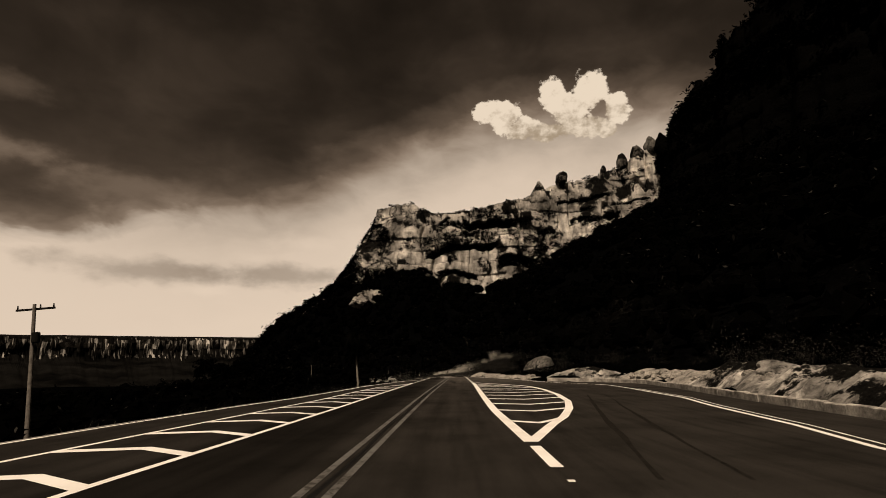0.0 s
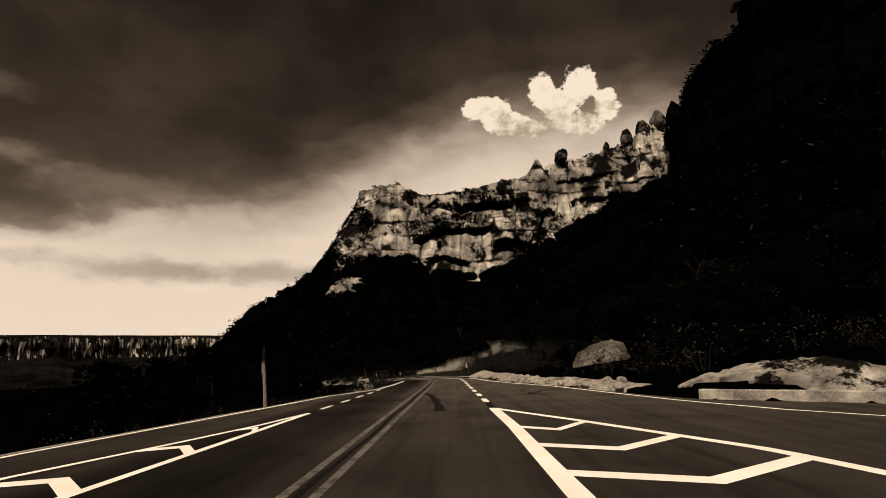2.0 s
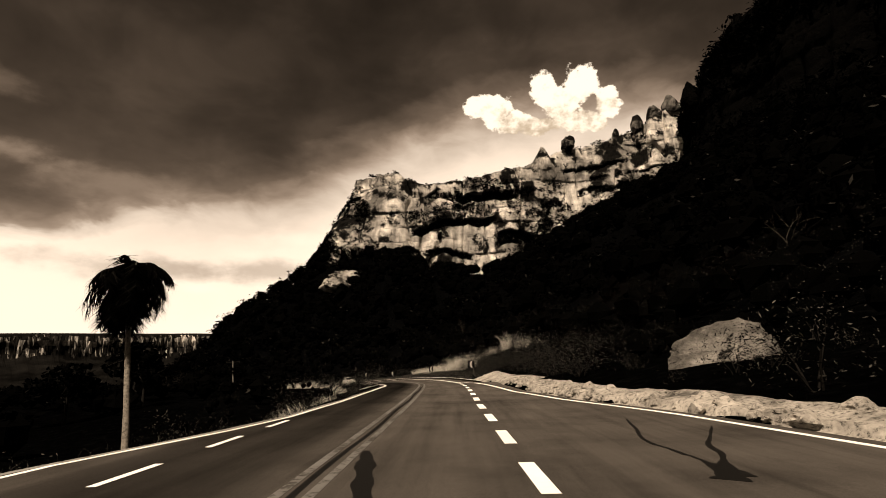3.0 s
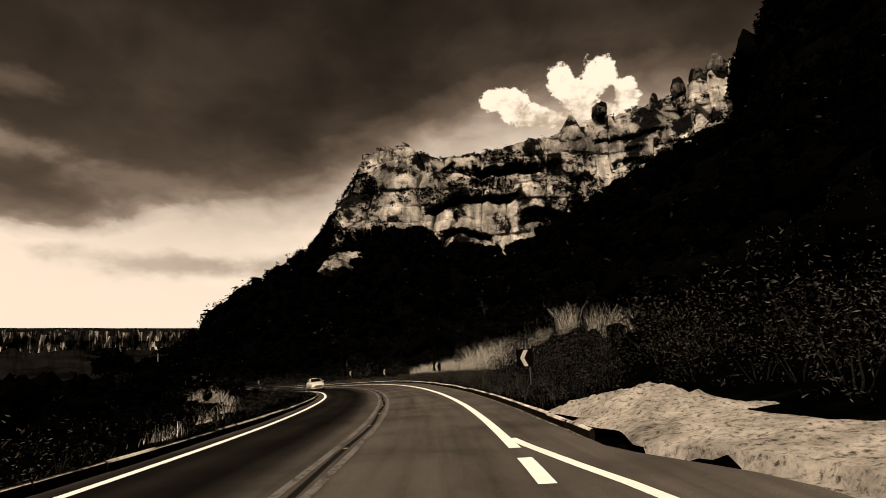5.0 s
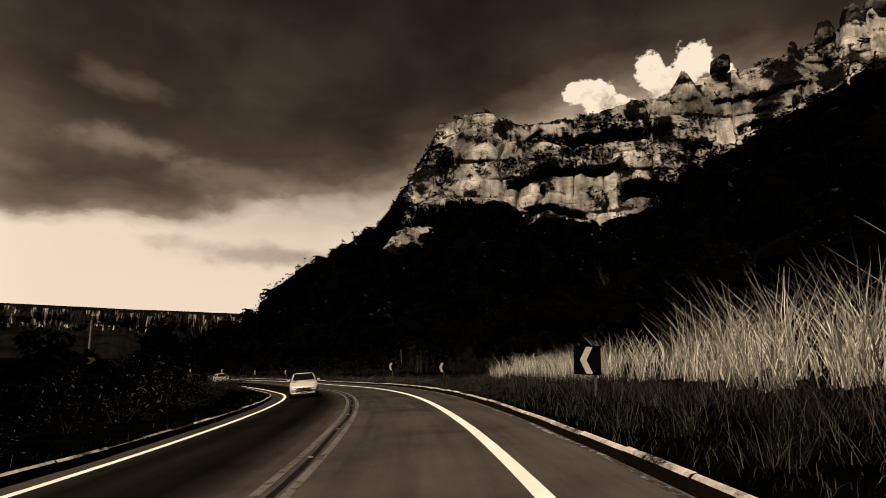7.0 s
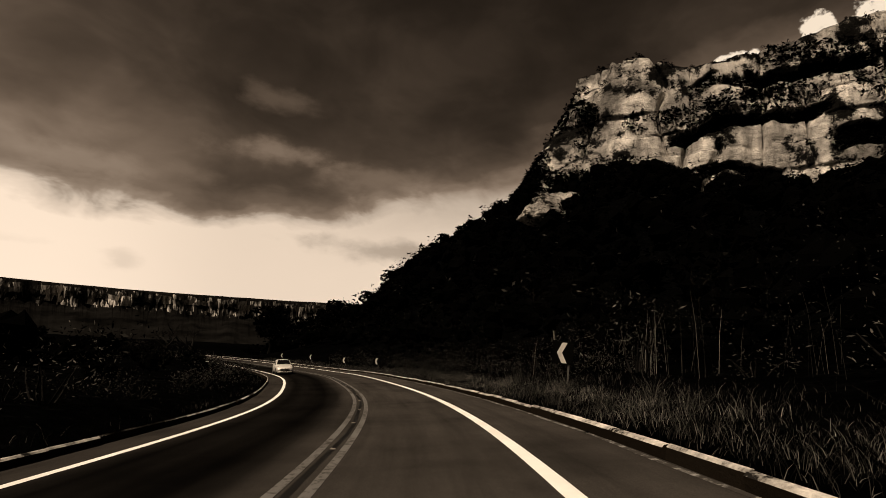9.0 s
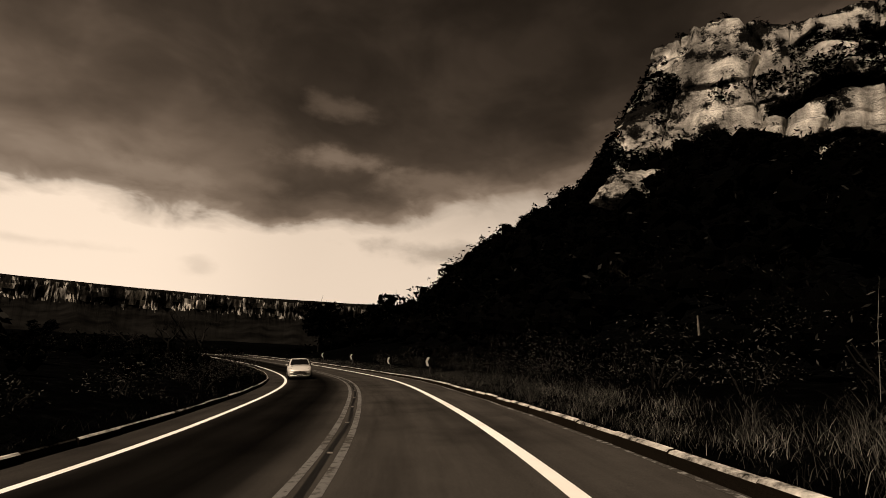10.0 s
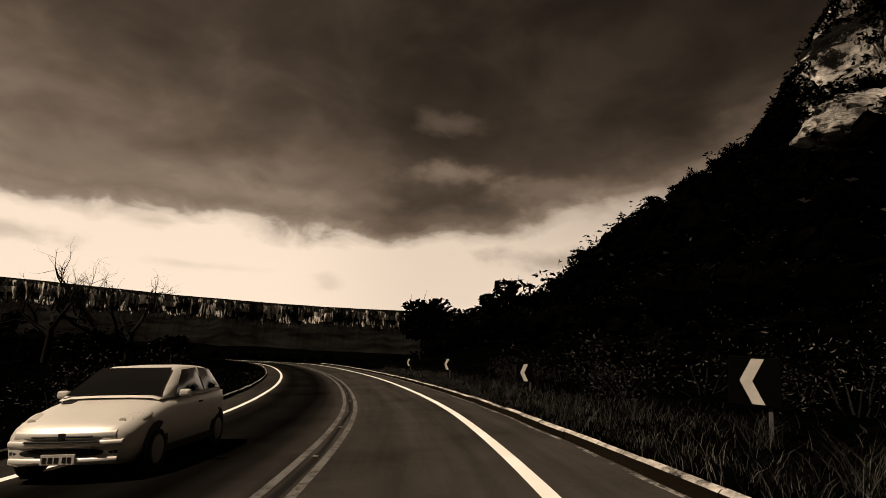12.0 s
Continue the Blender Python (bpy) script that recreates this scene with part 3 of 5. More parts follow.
for s0 in np.arange(3.6, 57.0, 2.79):
    a, b = float(lane_left(s0)), float(gore_left(s0 + 0.4))
    bent_bar([(s0, a), (s0 + 0.8, a + 0.45 * (b - a)), (s0 + 0.4, b)], 0.19)


def stain(name, path, widths, seed, mat=TAR):
    """A tar-filled crack or oil stain that wanders."""
    p = np.array(path, float)
    n = len(p) * 10
    f = np.linspace(0, len(p) - 1, n)
    s = np.interp(f, range(len(p)), p[:, 0]) + 0.10 * fractal(f * 1.7, seed, 0, 3)
    o = np.interp(f, range(len(p)), p[:, 1]) + 0.10 * fractal(f * 1.7, seed + 5, 0, 3)
    w = np.interp(f, range(len(p)), widths) * (1 + 0.6 * fractal(f * 3, seed + 9, 0, 3))
    d = np.stack([np.gradient(s), np.gradient(o)], 1)
    d /= np.hypot(*d.T)[:, None] + 1e-6
    V = np.stack([on_road(s - d[:, 1] * w, o + d[:, 0] * w, 0.005), on_road(s + d[:, 1] * w, o - d[:, 0] * w, 0.005)], 1).reshape(-1, 3)
    part(name, mesh_from(name, V, grid_faces(n, 2)[:, ::-1], mat), road)


stain("oil_stain", [(70.8, 0.32), (69.6, 0.5), (67.6, 0.78), (65.6, 0.95), (63.4, 1.1), (61.0, 1.25)], [0.05, 0.16, 0.10, 0.16, 0.10, 0.16], 1)
stain("road_crack", [(74.5, 5.8), (71.5, 5.06), (70, 5.07), (69.4, 5.2), (68.4, 5.1)], [0.02, 0.035, 0.035, 0.04, 0.2], 2)
stain("road_crack", [(73, 6.95), (71, 6.02), (69.5, 5.43), (68.3, 4.95)], [0.02, 0.03, 0.05, 0.22], 3)
stain("oil_stain", [(64.3, 2.9), (61.9, 2.98)], [0.12, 0.16], 4)
stain("skid_mark", [(40, 8.9), (32.7, 7.44), (25, 6.0), (18, 4.67)], [0.03, 0.06, 0.07, 0.04], 6, TYREMARK)
stain("skid_mark", [(40, 9.9), (32.7, 8.5), (25, 7.1), (18, 5.9)], [0.03, 0.05, 0.06, 0.04], 16, TYREMARK)
stain("road_crack", [(29.5, -1.2), (29.6, 0.4), (29.3, 2.2), (29.4, 3.0)], [0.02, 0.03, 0.03, 0.02], 7)
stain("oil_stain", [(52, 10.4), (50.5, 10.9), (49.6, 11.6)], [0.08, 0.35, 0.1], 8)


# ---- kerbs, laid as single stones ----
def kerb_run(name, label, face, s0, s1, side, height, width, mat, length=1.6, skip=()):
    """A row of kerb stones; face gives the offset of the face that looks at the road, side is +1 on the right."""
    thing = tagged(new(name), label, "kerb", kind="structure")
    s = s0
    while s < s1:
        e = min(s + length, s1)
        if not any(a < s < b for a, b in skip):
            h, lean = height * random.uniform(0.88, 1.06), random.uniform(-0.025, 0.025)
            ss = np.array([s + 0.005, e - 0.005])
            f = face(ss) + random.uniform(-0.02, 0.02)
            cut = 0.03
            rows = [(f, -0.15), (f + side * lean, h - cut), (f + side * (cut + lean), h), (f + side * (width - cut), h + 0.01), (f + side * width, h - cut), (f + side * width, -0.15)]
            V = np.stack([on_road(ss, o, up) for o, up in rows], 1).reshape(-1, 3)
            n = len(rows)
            F = [[k, k + 1, n + k + 1, n + k] for k in range(n - 1)] + [[0, n - 1, n - 2, 1], [1, n - 2, n - 3, 2], [n, n + 1, 2 * n - 2, 2 * n - 1], [n + 1, n + 2, 2 * n - 3, 2 * n - 2]]
            F = F if side > 0 else [q[::-1] for q in F]
            part("kerb_stone", mesh_from("kerb_stone", V, F, mat), thing)
        s = e
    return thing


kerb_run("kerb", "low concrete kerb with near-black faces along the inside of the bend", lambda s: paved_left(s) + 0.04, 92, 290, -1, 0.17, 0.07, KERB, skip=((131.5, 133.5),))
kerb_run("kerb", "low concrete kerb with near-black faces along the outside of the bend", paved_right, 105.6, 290, 1, 0.18, 0.11, KERB)
kerb_run("kerb", "pale concrete kerb beside the lay-by", lay_by_face, 4, 64, 1, 0.34, 0.22, PALEKERB, 1.25)


# ---- the cliff ----
def cliff_wall(name, label, rim, tops, feet, batter, recesses, mat, nu, nv, rough=1.0, seed=0):
    """A rock wall: a sheet from the foot to the rim, stepped in strata, jointed and hollowed."""
    rim = np.array(rim, float)
    run = np.r_[0, np.cumsum(np.hypot(*np.diff(rim, axis=0).T))]
    u = np.linspace(0, run[-1], nu)
    smooth_rim = np.stack([np.convolve(np.pad(np.interp(u, run, rim[:, k]), 20, "edge"), np.ones(41) / 41, "valid") for k in range(2)], 1)
    t = np.gradient(smooth_rim, axis=0)
    t /= np.hypot(*t.T)[:, None]
    nrm = np.stack([t[:, 1], -t[:, 0]], 1)
    top = np.interp(u, run, tops) + 2.2 * fractal(u * 0.12, seed, 0, 5, 0.6)
    foot = np.interp(u, run, feet) - 8
    slope = np.interp(u, run, batter)
    f = np.linspace(0, 1, nv)
    Z = foot[:, None] + (top - foot)[:, None] * f
    X0 = smooth_rim[:, None, 0] + 0 * Z
    Y0 = smooth_rim[:, None, 1] + 0 * Z
    out = slope[:, None] * (1 - f) ** 1.05
    # strata: slabs of uneven thickness, each set in or out, wavering along the face
    level = (Z + 9.0 * fractal(u[:, None] * 0.012, Z * 0.01, seed + 2, 4)) / 9.0
    k = np.floor(level)
    g = level - k
    out = out + rough * (1.4 * fractal(u[:, None] * 0.05, k * 7.31, seed + 3, 3) + 0.4 * np.sin(np.pi * g))
    thin = (Z + fractal(u[:, None] * 0.05, 0, seed + 8, 3)) / 1.3
    out = out + rough * 0.20 * fractal(u[:, None] * 0.09, np.floor(thin) * 3.77, seed + 4, 3)
    # buttresses and vertical joints
    out = out + rough * (4.8 * fractal(u[:, None] * 0.04, Z * 0.012, seed + 5, 3) + 2.0 * fractal(u[:, None] * 0.16, Z * 0.03, seed + 15, 3))
    shoulder = np.clip((-20 - X0) / 12, 0, 1)
    out = out + rough * shoulder * (4.0 * fractal(u[:, None] * 0.10, Z * 0.05, seed + 25, 3) + 3.0 * fractal(u[:, None] * 0.2, Z * 0.14, seed + 26, 3))
    crack = np.abs(fractal(u[:, None] * 0.085, Z * 0.02, seed + 6, 3))
    out = out - rough * 3.6 * np.clip(1 - crack / 0.08, 0, 1)
    out = out + rough * 0.55 * fractal(u[:, None] * 0.5, Z * 0.30, seed + 7, 4, 0.6)
    hollow = np.zeros(Z.shape)
    for x0, x1, za, zb, thick, deep in recesses:
        z0, z1 = za - thick / 2, za + thick / 2
        zz = Z - (zb - za) * np.clip((X0 - x0) / (x1 - x0), 0, 1) - 2.0 * fractal(X0 * 0.045, z0, seed + 11, 4, 0.6) + thick * 0.7 * fractal(X0 * 0.12, z0 + 5, seed, 3)
        zz = zz + 1.6 * fractal(X0 * 0.30, Z * 0.30, seed + z0, 4, 0.6)
        m = np.clip(3.0 * fractal(X0 * 0.07, Z * 0.05, seed + 2 * z0, 3) + 1.2, 0, 1) * np.clip((X0 - x0) / 5, 0, 1) * np.clip((x1 - X0) / 5, 0, 1) * np.clip((zz - z0) / 0.8, 0, 1) * np.clip((z1 - zz) / 0.5, 0, 1)
        hollow = np.maximum(hollow, m)
        out = out - deep * m * (0.6 + 0.8 * np.abs(fractal(X0 * 0.15, Z * 0.2, seed + 13, 3)))
    V = np.stack([X0 + nrm[:, None, 0] * out, Y0 + nrm[:, None, 1] * out, Z], -1)
    # a cap running back onto the plateau
    cap = V[:, -1:].repeat(2, 1).copy()
    for j, (inset, down) in enumerate(((5, 0.4), (22, 6.0))):
        cap[:, j, 0] -= nrm[:, 0] * inset
        cap[:, j, 1] -= nrm[:, 1] * inset
        cap[:, j, 2] -= down
    V = np.concatenate([V, cap], 1)
    ob = new(name, mesh_from(name, V.reshape(-1, 3), grid_faces(nu, nv + 2), mat, True))
    return tagged(ob, label, "cliff", kind="structure"), V, np.pad(hollow, ((0, 0), (0, 2)))


RIM = [(-34, 440), (-42, 395), (-45, 364), (-34, 356), (-20, 356), (-5, 355), (18, 354), (40, 353), (62, 354), (80, 357), (95, 360), (110, 358), (125, 356), (137, 353), (152, 348), (166, 344)]
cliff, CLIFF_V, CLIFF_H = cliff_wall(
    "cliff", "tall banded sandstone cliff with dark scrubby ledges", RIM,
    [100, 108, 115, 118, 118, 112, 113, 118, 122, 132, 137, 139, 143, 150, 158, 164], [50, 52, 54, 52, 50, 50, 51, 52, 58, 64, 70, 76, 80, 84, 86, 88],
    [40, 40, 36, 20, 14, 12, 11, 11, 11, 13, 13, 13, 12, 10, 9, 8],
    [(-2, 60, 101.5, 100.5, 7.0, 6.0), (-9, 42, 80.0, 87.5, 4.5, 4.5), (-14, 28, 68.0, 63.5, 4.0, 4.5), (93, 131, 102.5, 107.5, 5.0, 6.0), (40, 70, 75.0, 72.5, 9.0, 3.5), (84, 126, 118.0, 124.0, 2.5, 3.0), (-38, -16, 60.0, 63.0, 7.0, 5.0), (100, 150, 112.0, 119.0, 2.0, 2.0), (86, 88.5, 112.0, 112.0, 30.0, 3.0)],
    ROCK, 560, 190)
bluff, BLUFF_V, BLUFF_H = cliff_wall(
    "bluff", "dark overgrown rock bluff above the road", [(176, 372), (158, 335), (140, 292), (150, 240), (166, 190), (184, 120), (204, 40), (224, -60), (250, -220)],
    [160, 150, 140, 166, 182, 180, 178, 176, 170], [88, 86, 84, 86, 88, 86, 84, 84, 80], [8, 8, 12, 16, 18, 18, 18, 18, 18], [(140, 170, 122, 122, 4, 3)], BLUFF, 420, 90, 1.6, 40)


# ---- far mesa across the valley ----
ma = np.radians(np.linspace(-100, 8, 900))
far = 2500 + 300 * np.sin(ma * 2.3 + 0.6) + 60 * fractal(ma * 30, 0, 0, 4) + 130 * fractal(ma * 9, 5, 0, 3)
el_top = np.interp(np.degrees(ma), [-100, -80, -66, -55, -45, -35, -20, 8], [3.4, 3.3, 3.1, 3.1, 3.3, 3.5, 3.7, 3.7]) + 0.3 + 0.05 * fractal(ma * 14, 2, 0, 4)
mtop = 1.5 + far * np.tan(np.radians(el_top))
rows = []
for f, back in ((0.0, -620), (0.28, -300), (0.46, -60), (0.52, -25), (0.58, -12), (0.70, 8), (0.80, -4), (0.88, 6), (0.93, 22), (1.0, 140), (0.985, 700)):
    jag = 34 * fractal(ma * 130, f * 9, 0, 4, 0.6) * (0.4 < f < 0.95) + 18 * fractal(ma * 300, f * 5, 3, 2) * (0.4 < f < 0.95)
    r = far + back + jag
    z = -38 + (mtop + 38) * f + (9 * fractal(ma * 70, f * 4, 1, 3) if 0.2 < f < 0.9 else 0)
    rows.append(np.stack([r * np.sin(ma), 150 + r * np.cos(ma), z], -1))
MV = np.stack(rows, 1)
mesa = tagged(new("mesa", mesh_from("mesa", MV.reshape(-1, 3), grid_faces(len(ma), len(rows))[:, ::-1], FARROCK, False)), "long flat-topped mesa with pale cliffs across the valley", "mesa", kind="structure")


# ---- leaves ----
def leaf_quads(centres, sizes, flatten=1.0, seed=0, slim=0.38):
    """Randomly turned leaf or clump faces, pointed ovals of four corners."""
    r = np.random.default_rng(seed)
    n = len(centres)
    a = r.normal(size=(n, 3))
    a[:, 2] *= flatten
    a /= np.linalg.norm(a, axis=1)[:, None]
    b = np.cross(a, r.normal(size=(n, 3)))
    b /= np.linalg.norm(b, axis=1)[:, None]
    s = np.asarray(sizes)[:, None]
    c = np.asarray(centres)
    V = np.stack([c - a * s, c + b * s * slim + a * s * r.uniform(-0.3, 0.3, (n, 1)), c + a * s, c - b * s * slim + a * s * r.uniform(-0.3, 0.3, (n, 1))], 1).reshape(-1, 3)
    return V, np.arange(4 * n).reshape(-1, 4)


def crown_points(n, radius, height, lobes, seed):
    """Points in the shells of several uneven lobes: a ragged crown with gaps."""
    r = np.random.default_rng(seed)
    c = r.normal(size=(lobes, 3)) * np.array([radius, radius, height]) * 0.42
    rad = r.uniform(0.3, 0.6, lobes) * radius
    k = r.integers(0, lobes, n)
    d = r.normal(size=(n, 3))
    d /= np.linalg.norm(d, axis=1)[:, None]
    return c[k] + d * (rad[k] * r.uniform(0.55, 1.05, n) ** 0.7)[:, None] * np.array([1, 1, 0.8])


def woods(name, label, places, sizes, per, leaf, mat, seed, squash=0.9, core=1.0):
    """Many small trees as one mass of leaf clumps standing on the land."""
    r = np.random.default_rng(seed)
    shapes = [crown_points(per, 1.0, squash, 6, seed * 31 + k) for k in range(9)]
    all_c, all_s = [], []
    for (x, y, z), size in zip(places, sizes):
        p = shapes[r.integers(0, 9)]
        a = r.uniform(0, 6.283)
        q = np.stack([p[:, 0] * math.cos(a) - p[:, 1] * math.sin(a), p[:, 0] * math.sin(a) + p[:, 1] * math.cos(a), p[:, 2]], 1)
        all_c.append(q * size * 0.62 + (x, y, z + size * 0.55))
        all_s.append(np.full(per, leaf) * r.uniform(0.6, 1.4, per) * (size / 5.0) ** 0.4)
    V, F = leaf_quads(np.concatenate(all_c), np.concatenate(all_s), 0.6, seed)
    leaves = len(F)
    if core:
        # near-black balls added inside the crowns to make their outlines solid
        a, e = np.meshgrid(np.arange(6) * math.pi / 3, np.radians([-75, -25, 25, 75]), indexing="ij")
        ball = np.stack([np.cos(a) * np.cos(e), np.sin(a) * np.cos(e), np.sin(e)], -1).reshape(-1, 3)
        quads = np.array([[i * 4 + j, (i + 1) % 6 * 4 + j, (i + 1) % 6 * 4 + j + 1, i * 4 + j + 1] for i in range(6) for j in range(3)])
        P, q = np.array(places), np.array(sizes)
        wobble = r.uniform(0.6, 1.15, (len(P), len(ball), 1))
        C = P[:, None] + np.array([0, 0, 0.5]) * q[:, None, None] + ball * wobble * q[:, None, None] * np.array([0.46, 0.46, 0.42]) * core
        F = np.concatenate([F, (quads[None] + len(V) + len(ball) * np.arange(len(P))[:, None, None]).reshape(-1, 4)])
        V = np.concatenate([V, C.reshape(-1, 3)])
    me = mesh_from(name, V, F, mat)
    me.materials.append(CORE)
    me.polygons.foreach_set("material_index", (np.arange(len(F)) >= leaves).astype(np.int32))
    return tagged(new(name, me), label, "woods", kind="stuff")


def scatter(n, x0, x1, y0, y1, keep, seed):
    r = np.random.default_rng(seed)
    p = np.stack([r.uniform(x0, x1, n), r.uniform(y0, y1, n)], 1)
    d, side, s = to_line(p[:, 0], p[:, 1], COARSE, COARSE_RUN)
    foot, fside, _ = to_line(p[:, 0], p[:, 1], FOOT)
    m = keep(d * side, s, foot * fside, p)
    p = p[m]
    return np.c_[p, land(p[:, 0], p[:, 1])]


wooded = lambda p: p[:, 0] + 0.36 * p[:, 1] > -34
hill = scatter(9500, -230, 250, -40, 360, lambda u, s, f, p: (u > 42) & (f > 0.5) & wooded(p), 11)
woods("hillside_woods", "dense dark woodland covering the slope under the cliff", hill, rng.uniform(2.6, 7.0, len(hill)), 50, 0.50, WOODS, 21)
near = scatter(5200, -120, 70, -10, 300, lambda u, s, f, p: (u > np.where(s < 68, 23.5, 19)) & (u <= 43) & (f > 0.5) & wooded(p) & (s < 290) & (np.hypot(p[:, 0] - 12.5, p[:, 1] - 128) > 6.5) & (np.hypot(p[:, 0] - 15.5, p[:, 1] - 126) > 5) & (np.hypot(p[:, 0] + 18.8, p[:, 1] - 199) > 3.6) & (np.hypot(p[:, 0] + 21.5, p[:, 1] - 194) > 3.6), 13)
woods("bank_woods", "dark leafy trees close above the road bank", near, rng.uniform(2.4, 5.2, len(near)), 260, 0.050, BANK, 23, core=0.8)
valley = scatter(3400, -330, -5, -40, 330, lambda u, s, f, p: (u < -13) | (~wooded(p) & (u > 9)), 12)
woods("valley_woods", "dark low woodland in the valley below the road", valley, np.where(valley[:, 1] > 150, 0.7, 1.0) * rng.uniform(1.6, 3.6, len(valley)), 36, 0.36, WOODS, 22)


# ---- shapes for things ----
def tube(points, radii, sides=8, seed=None):
    """A tapered tube through points, as vertex and face lists."""
    p = np.array(points, float)
    V, F = [], []
    for i in range(len(p)):
        t = p[min(i + 1, len(p) - 1)] - p[max(i - 1, 0)]
        t /= np.linalg.norm(t) + 1e-9
        a = np.cross(t, (0.3, 0.9, 0.2) if abs(t[2]) > 0.9 else (0, 0, 1.0))
        a /= np.linalg.norm(a)
        b = np.cross(t, a)
        for k in range(sides):
            q = 2 * math.pi * k / sides
            V.append(p[i] + radii[i] * (math.cos(q) * a + math.sin(q) * b))
    for i in range(len(p) - 1):
        for k in range(sides):
            n = (k + 1) % sides
            F.append([i * sides + k, i * sides + n, (i + 1) * sides + n, (i + 1) * sides + k])
    return V, F


def tube_part(name, points, radii, mat, parent, sides=8, label=""):
    V, F = tube(points, radii, sides)
    return part(name, mesh_from(name, V, F, mat, True), parent, label)


def box_bm(sx, sy, sz, at=(0, 0, 0), bevel=0.0, turn=None):
    bm = bmesh.new()
    bmesh.ops.create_cube(bm, size=1.0)
    bmesh.ops.scale(bm, vec=(sx, sy, sz), verts=bm.verts)
    if bevel:
        bmesh.ops.bevel(bm, geom=bm.edges[:] + bm.verts[:], offset=bevel, segments=2, affect="EDGES", profile=0.6)
    if turn:
        bmesh.ops.rotate(bm, verts=bm.verts, matrix=turn)
    bmesh.ops.translate(bm, vec=at, verts=bm.verts)
    return bm


def cyl_bm(r, depth, at=(0, 0, 0), axis="Z", segments=16, r2=None, bevel=0.0):
    bm = bmesh.new()
    bmesh.ops.create_cone(bm, cap_ends=True, segments=segments, radius1=r, radius2=r if r2 is None else r2, depth=depth)
    if bevel:
        rim = [e for e in bm.edges if len(e.link_faces) == 2 and any(len(f.verts) > 4 for f in e.link_faces)]
        bmesh.ops.bevel(bm, geom=rim, offset=bevel, segments=2, affect="EDGES")
    if axis != "Z":
        bmesh.ops.rotate(bm, verts=bm.verts, matrix=Matrix.Rotation(math.pi / 2, 3, "Y" if axis == "X" else "X"))
    bmesh.ops.translate(bm, vec=at, verts=bm.verts)
    return bm


def here(x, y, up=0.0):
    return float(land(np.array([x]), np.array([y]))[0]) + up


# ---- rocks and earth ----
def lump(name, x, y, z, size, seed, mat, label, category, rough=0.35, flat=0.25, turn=0.0, sub=4, taper=0.0, cuts=()):
    """A rock or heap: a ball pushed about by noise, with planes cut off it, sunk into the ground."""
    bm = bmesh.new()
    bmesh.ops.create_icosphere(bm, subdivisions=sub, radius=1.0)
    me = bpy.data.meshes.new(name)
    bm.to_mesh(me)
    bm.free()
    co = np.empty(len(me.vertices) * 3, np.float32)
    me.vertices.foreach_get("co", co)
    co = co.reshape(-1, 3)
    n = fractal(co[:, 0] * 1.1 + seed, co[:, 1] * 1.1, co[:, 2] * 1.1, 4, 0.5)
    k = fractal(co[:, 0] * 3.5 + seed, co[:, 1] * 3.5, co[:, 2] * 6.0, 3, 0.6)
    co = co * (1 + rough * n + 0.25 * rough * k)[:, None]
    r = np.random.default_rng(seed)
    for _ in range(5):
        d = r.normal(size=3)
        d /= np.linalg.norm(d)
        over = co @ d - r.uniform(0.62, 0.9)
        co = co - np.clip(over, 0, None)[:, None] * d * (1 - flat)
    for dx, dy, dz, far_out in cuts:
        d = np.array((dx, dy, dz)) / math.sqrt(dx * dx + dy * dy + dz * dz)
        over = co @ d - far_out - 0.05 * fractal(co[:, 0] * 4 + dx, co[:, 1] * 4, co[:, 2] * 4 + seed, 3)
        co = co - np.clip(over, 0, None)[:, None] * d
    if cuts:
        crack = np.abs(fractal(co[:, 0] * 1.8 + seed, co[:, 1] * 1.8, co[:, 2] * 3.2, 3))
        co = co * (1 - 0.09 * np.clip(1 - crack / 0.07, 0, 1) + 0.03 * fractal(co[:, 0] * 5, co[:, 1] * 5, co[:, 2] * 9 + seed, 3, 0.6))[:, None]
    co[:, :2] *= (1 - taper * np.clip(co[:, 2:] + 0.2, 0, 1.1))
    co = co * np.array(size)
    me.vertices.foreach_set("co", co.astype(np.float32).ravel())
    me.polygons.foreach_set("use_smooth", np.full(len(me.polygons), rough < 0.3))
    me.materials.append(mat)
    ob = new(name, me)
    ob.matrix_world = pose(x, y, z, 0, 0, turn)
    return tagged(ob, label, category)


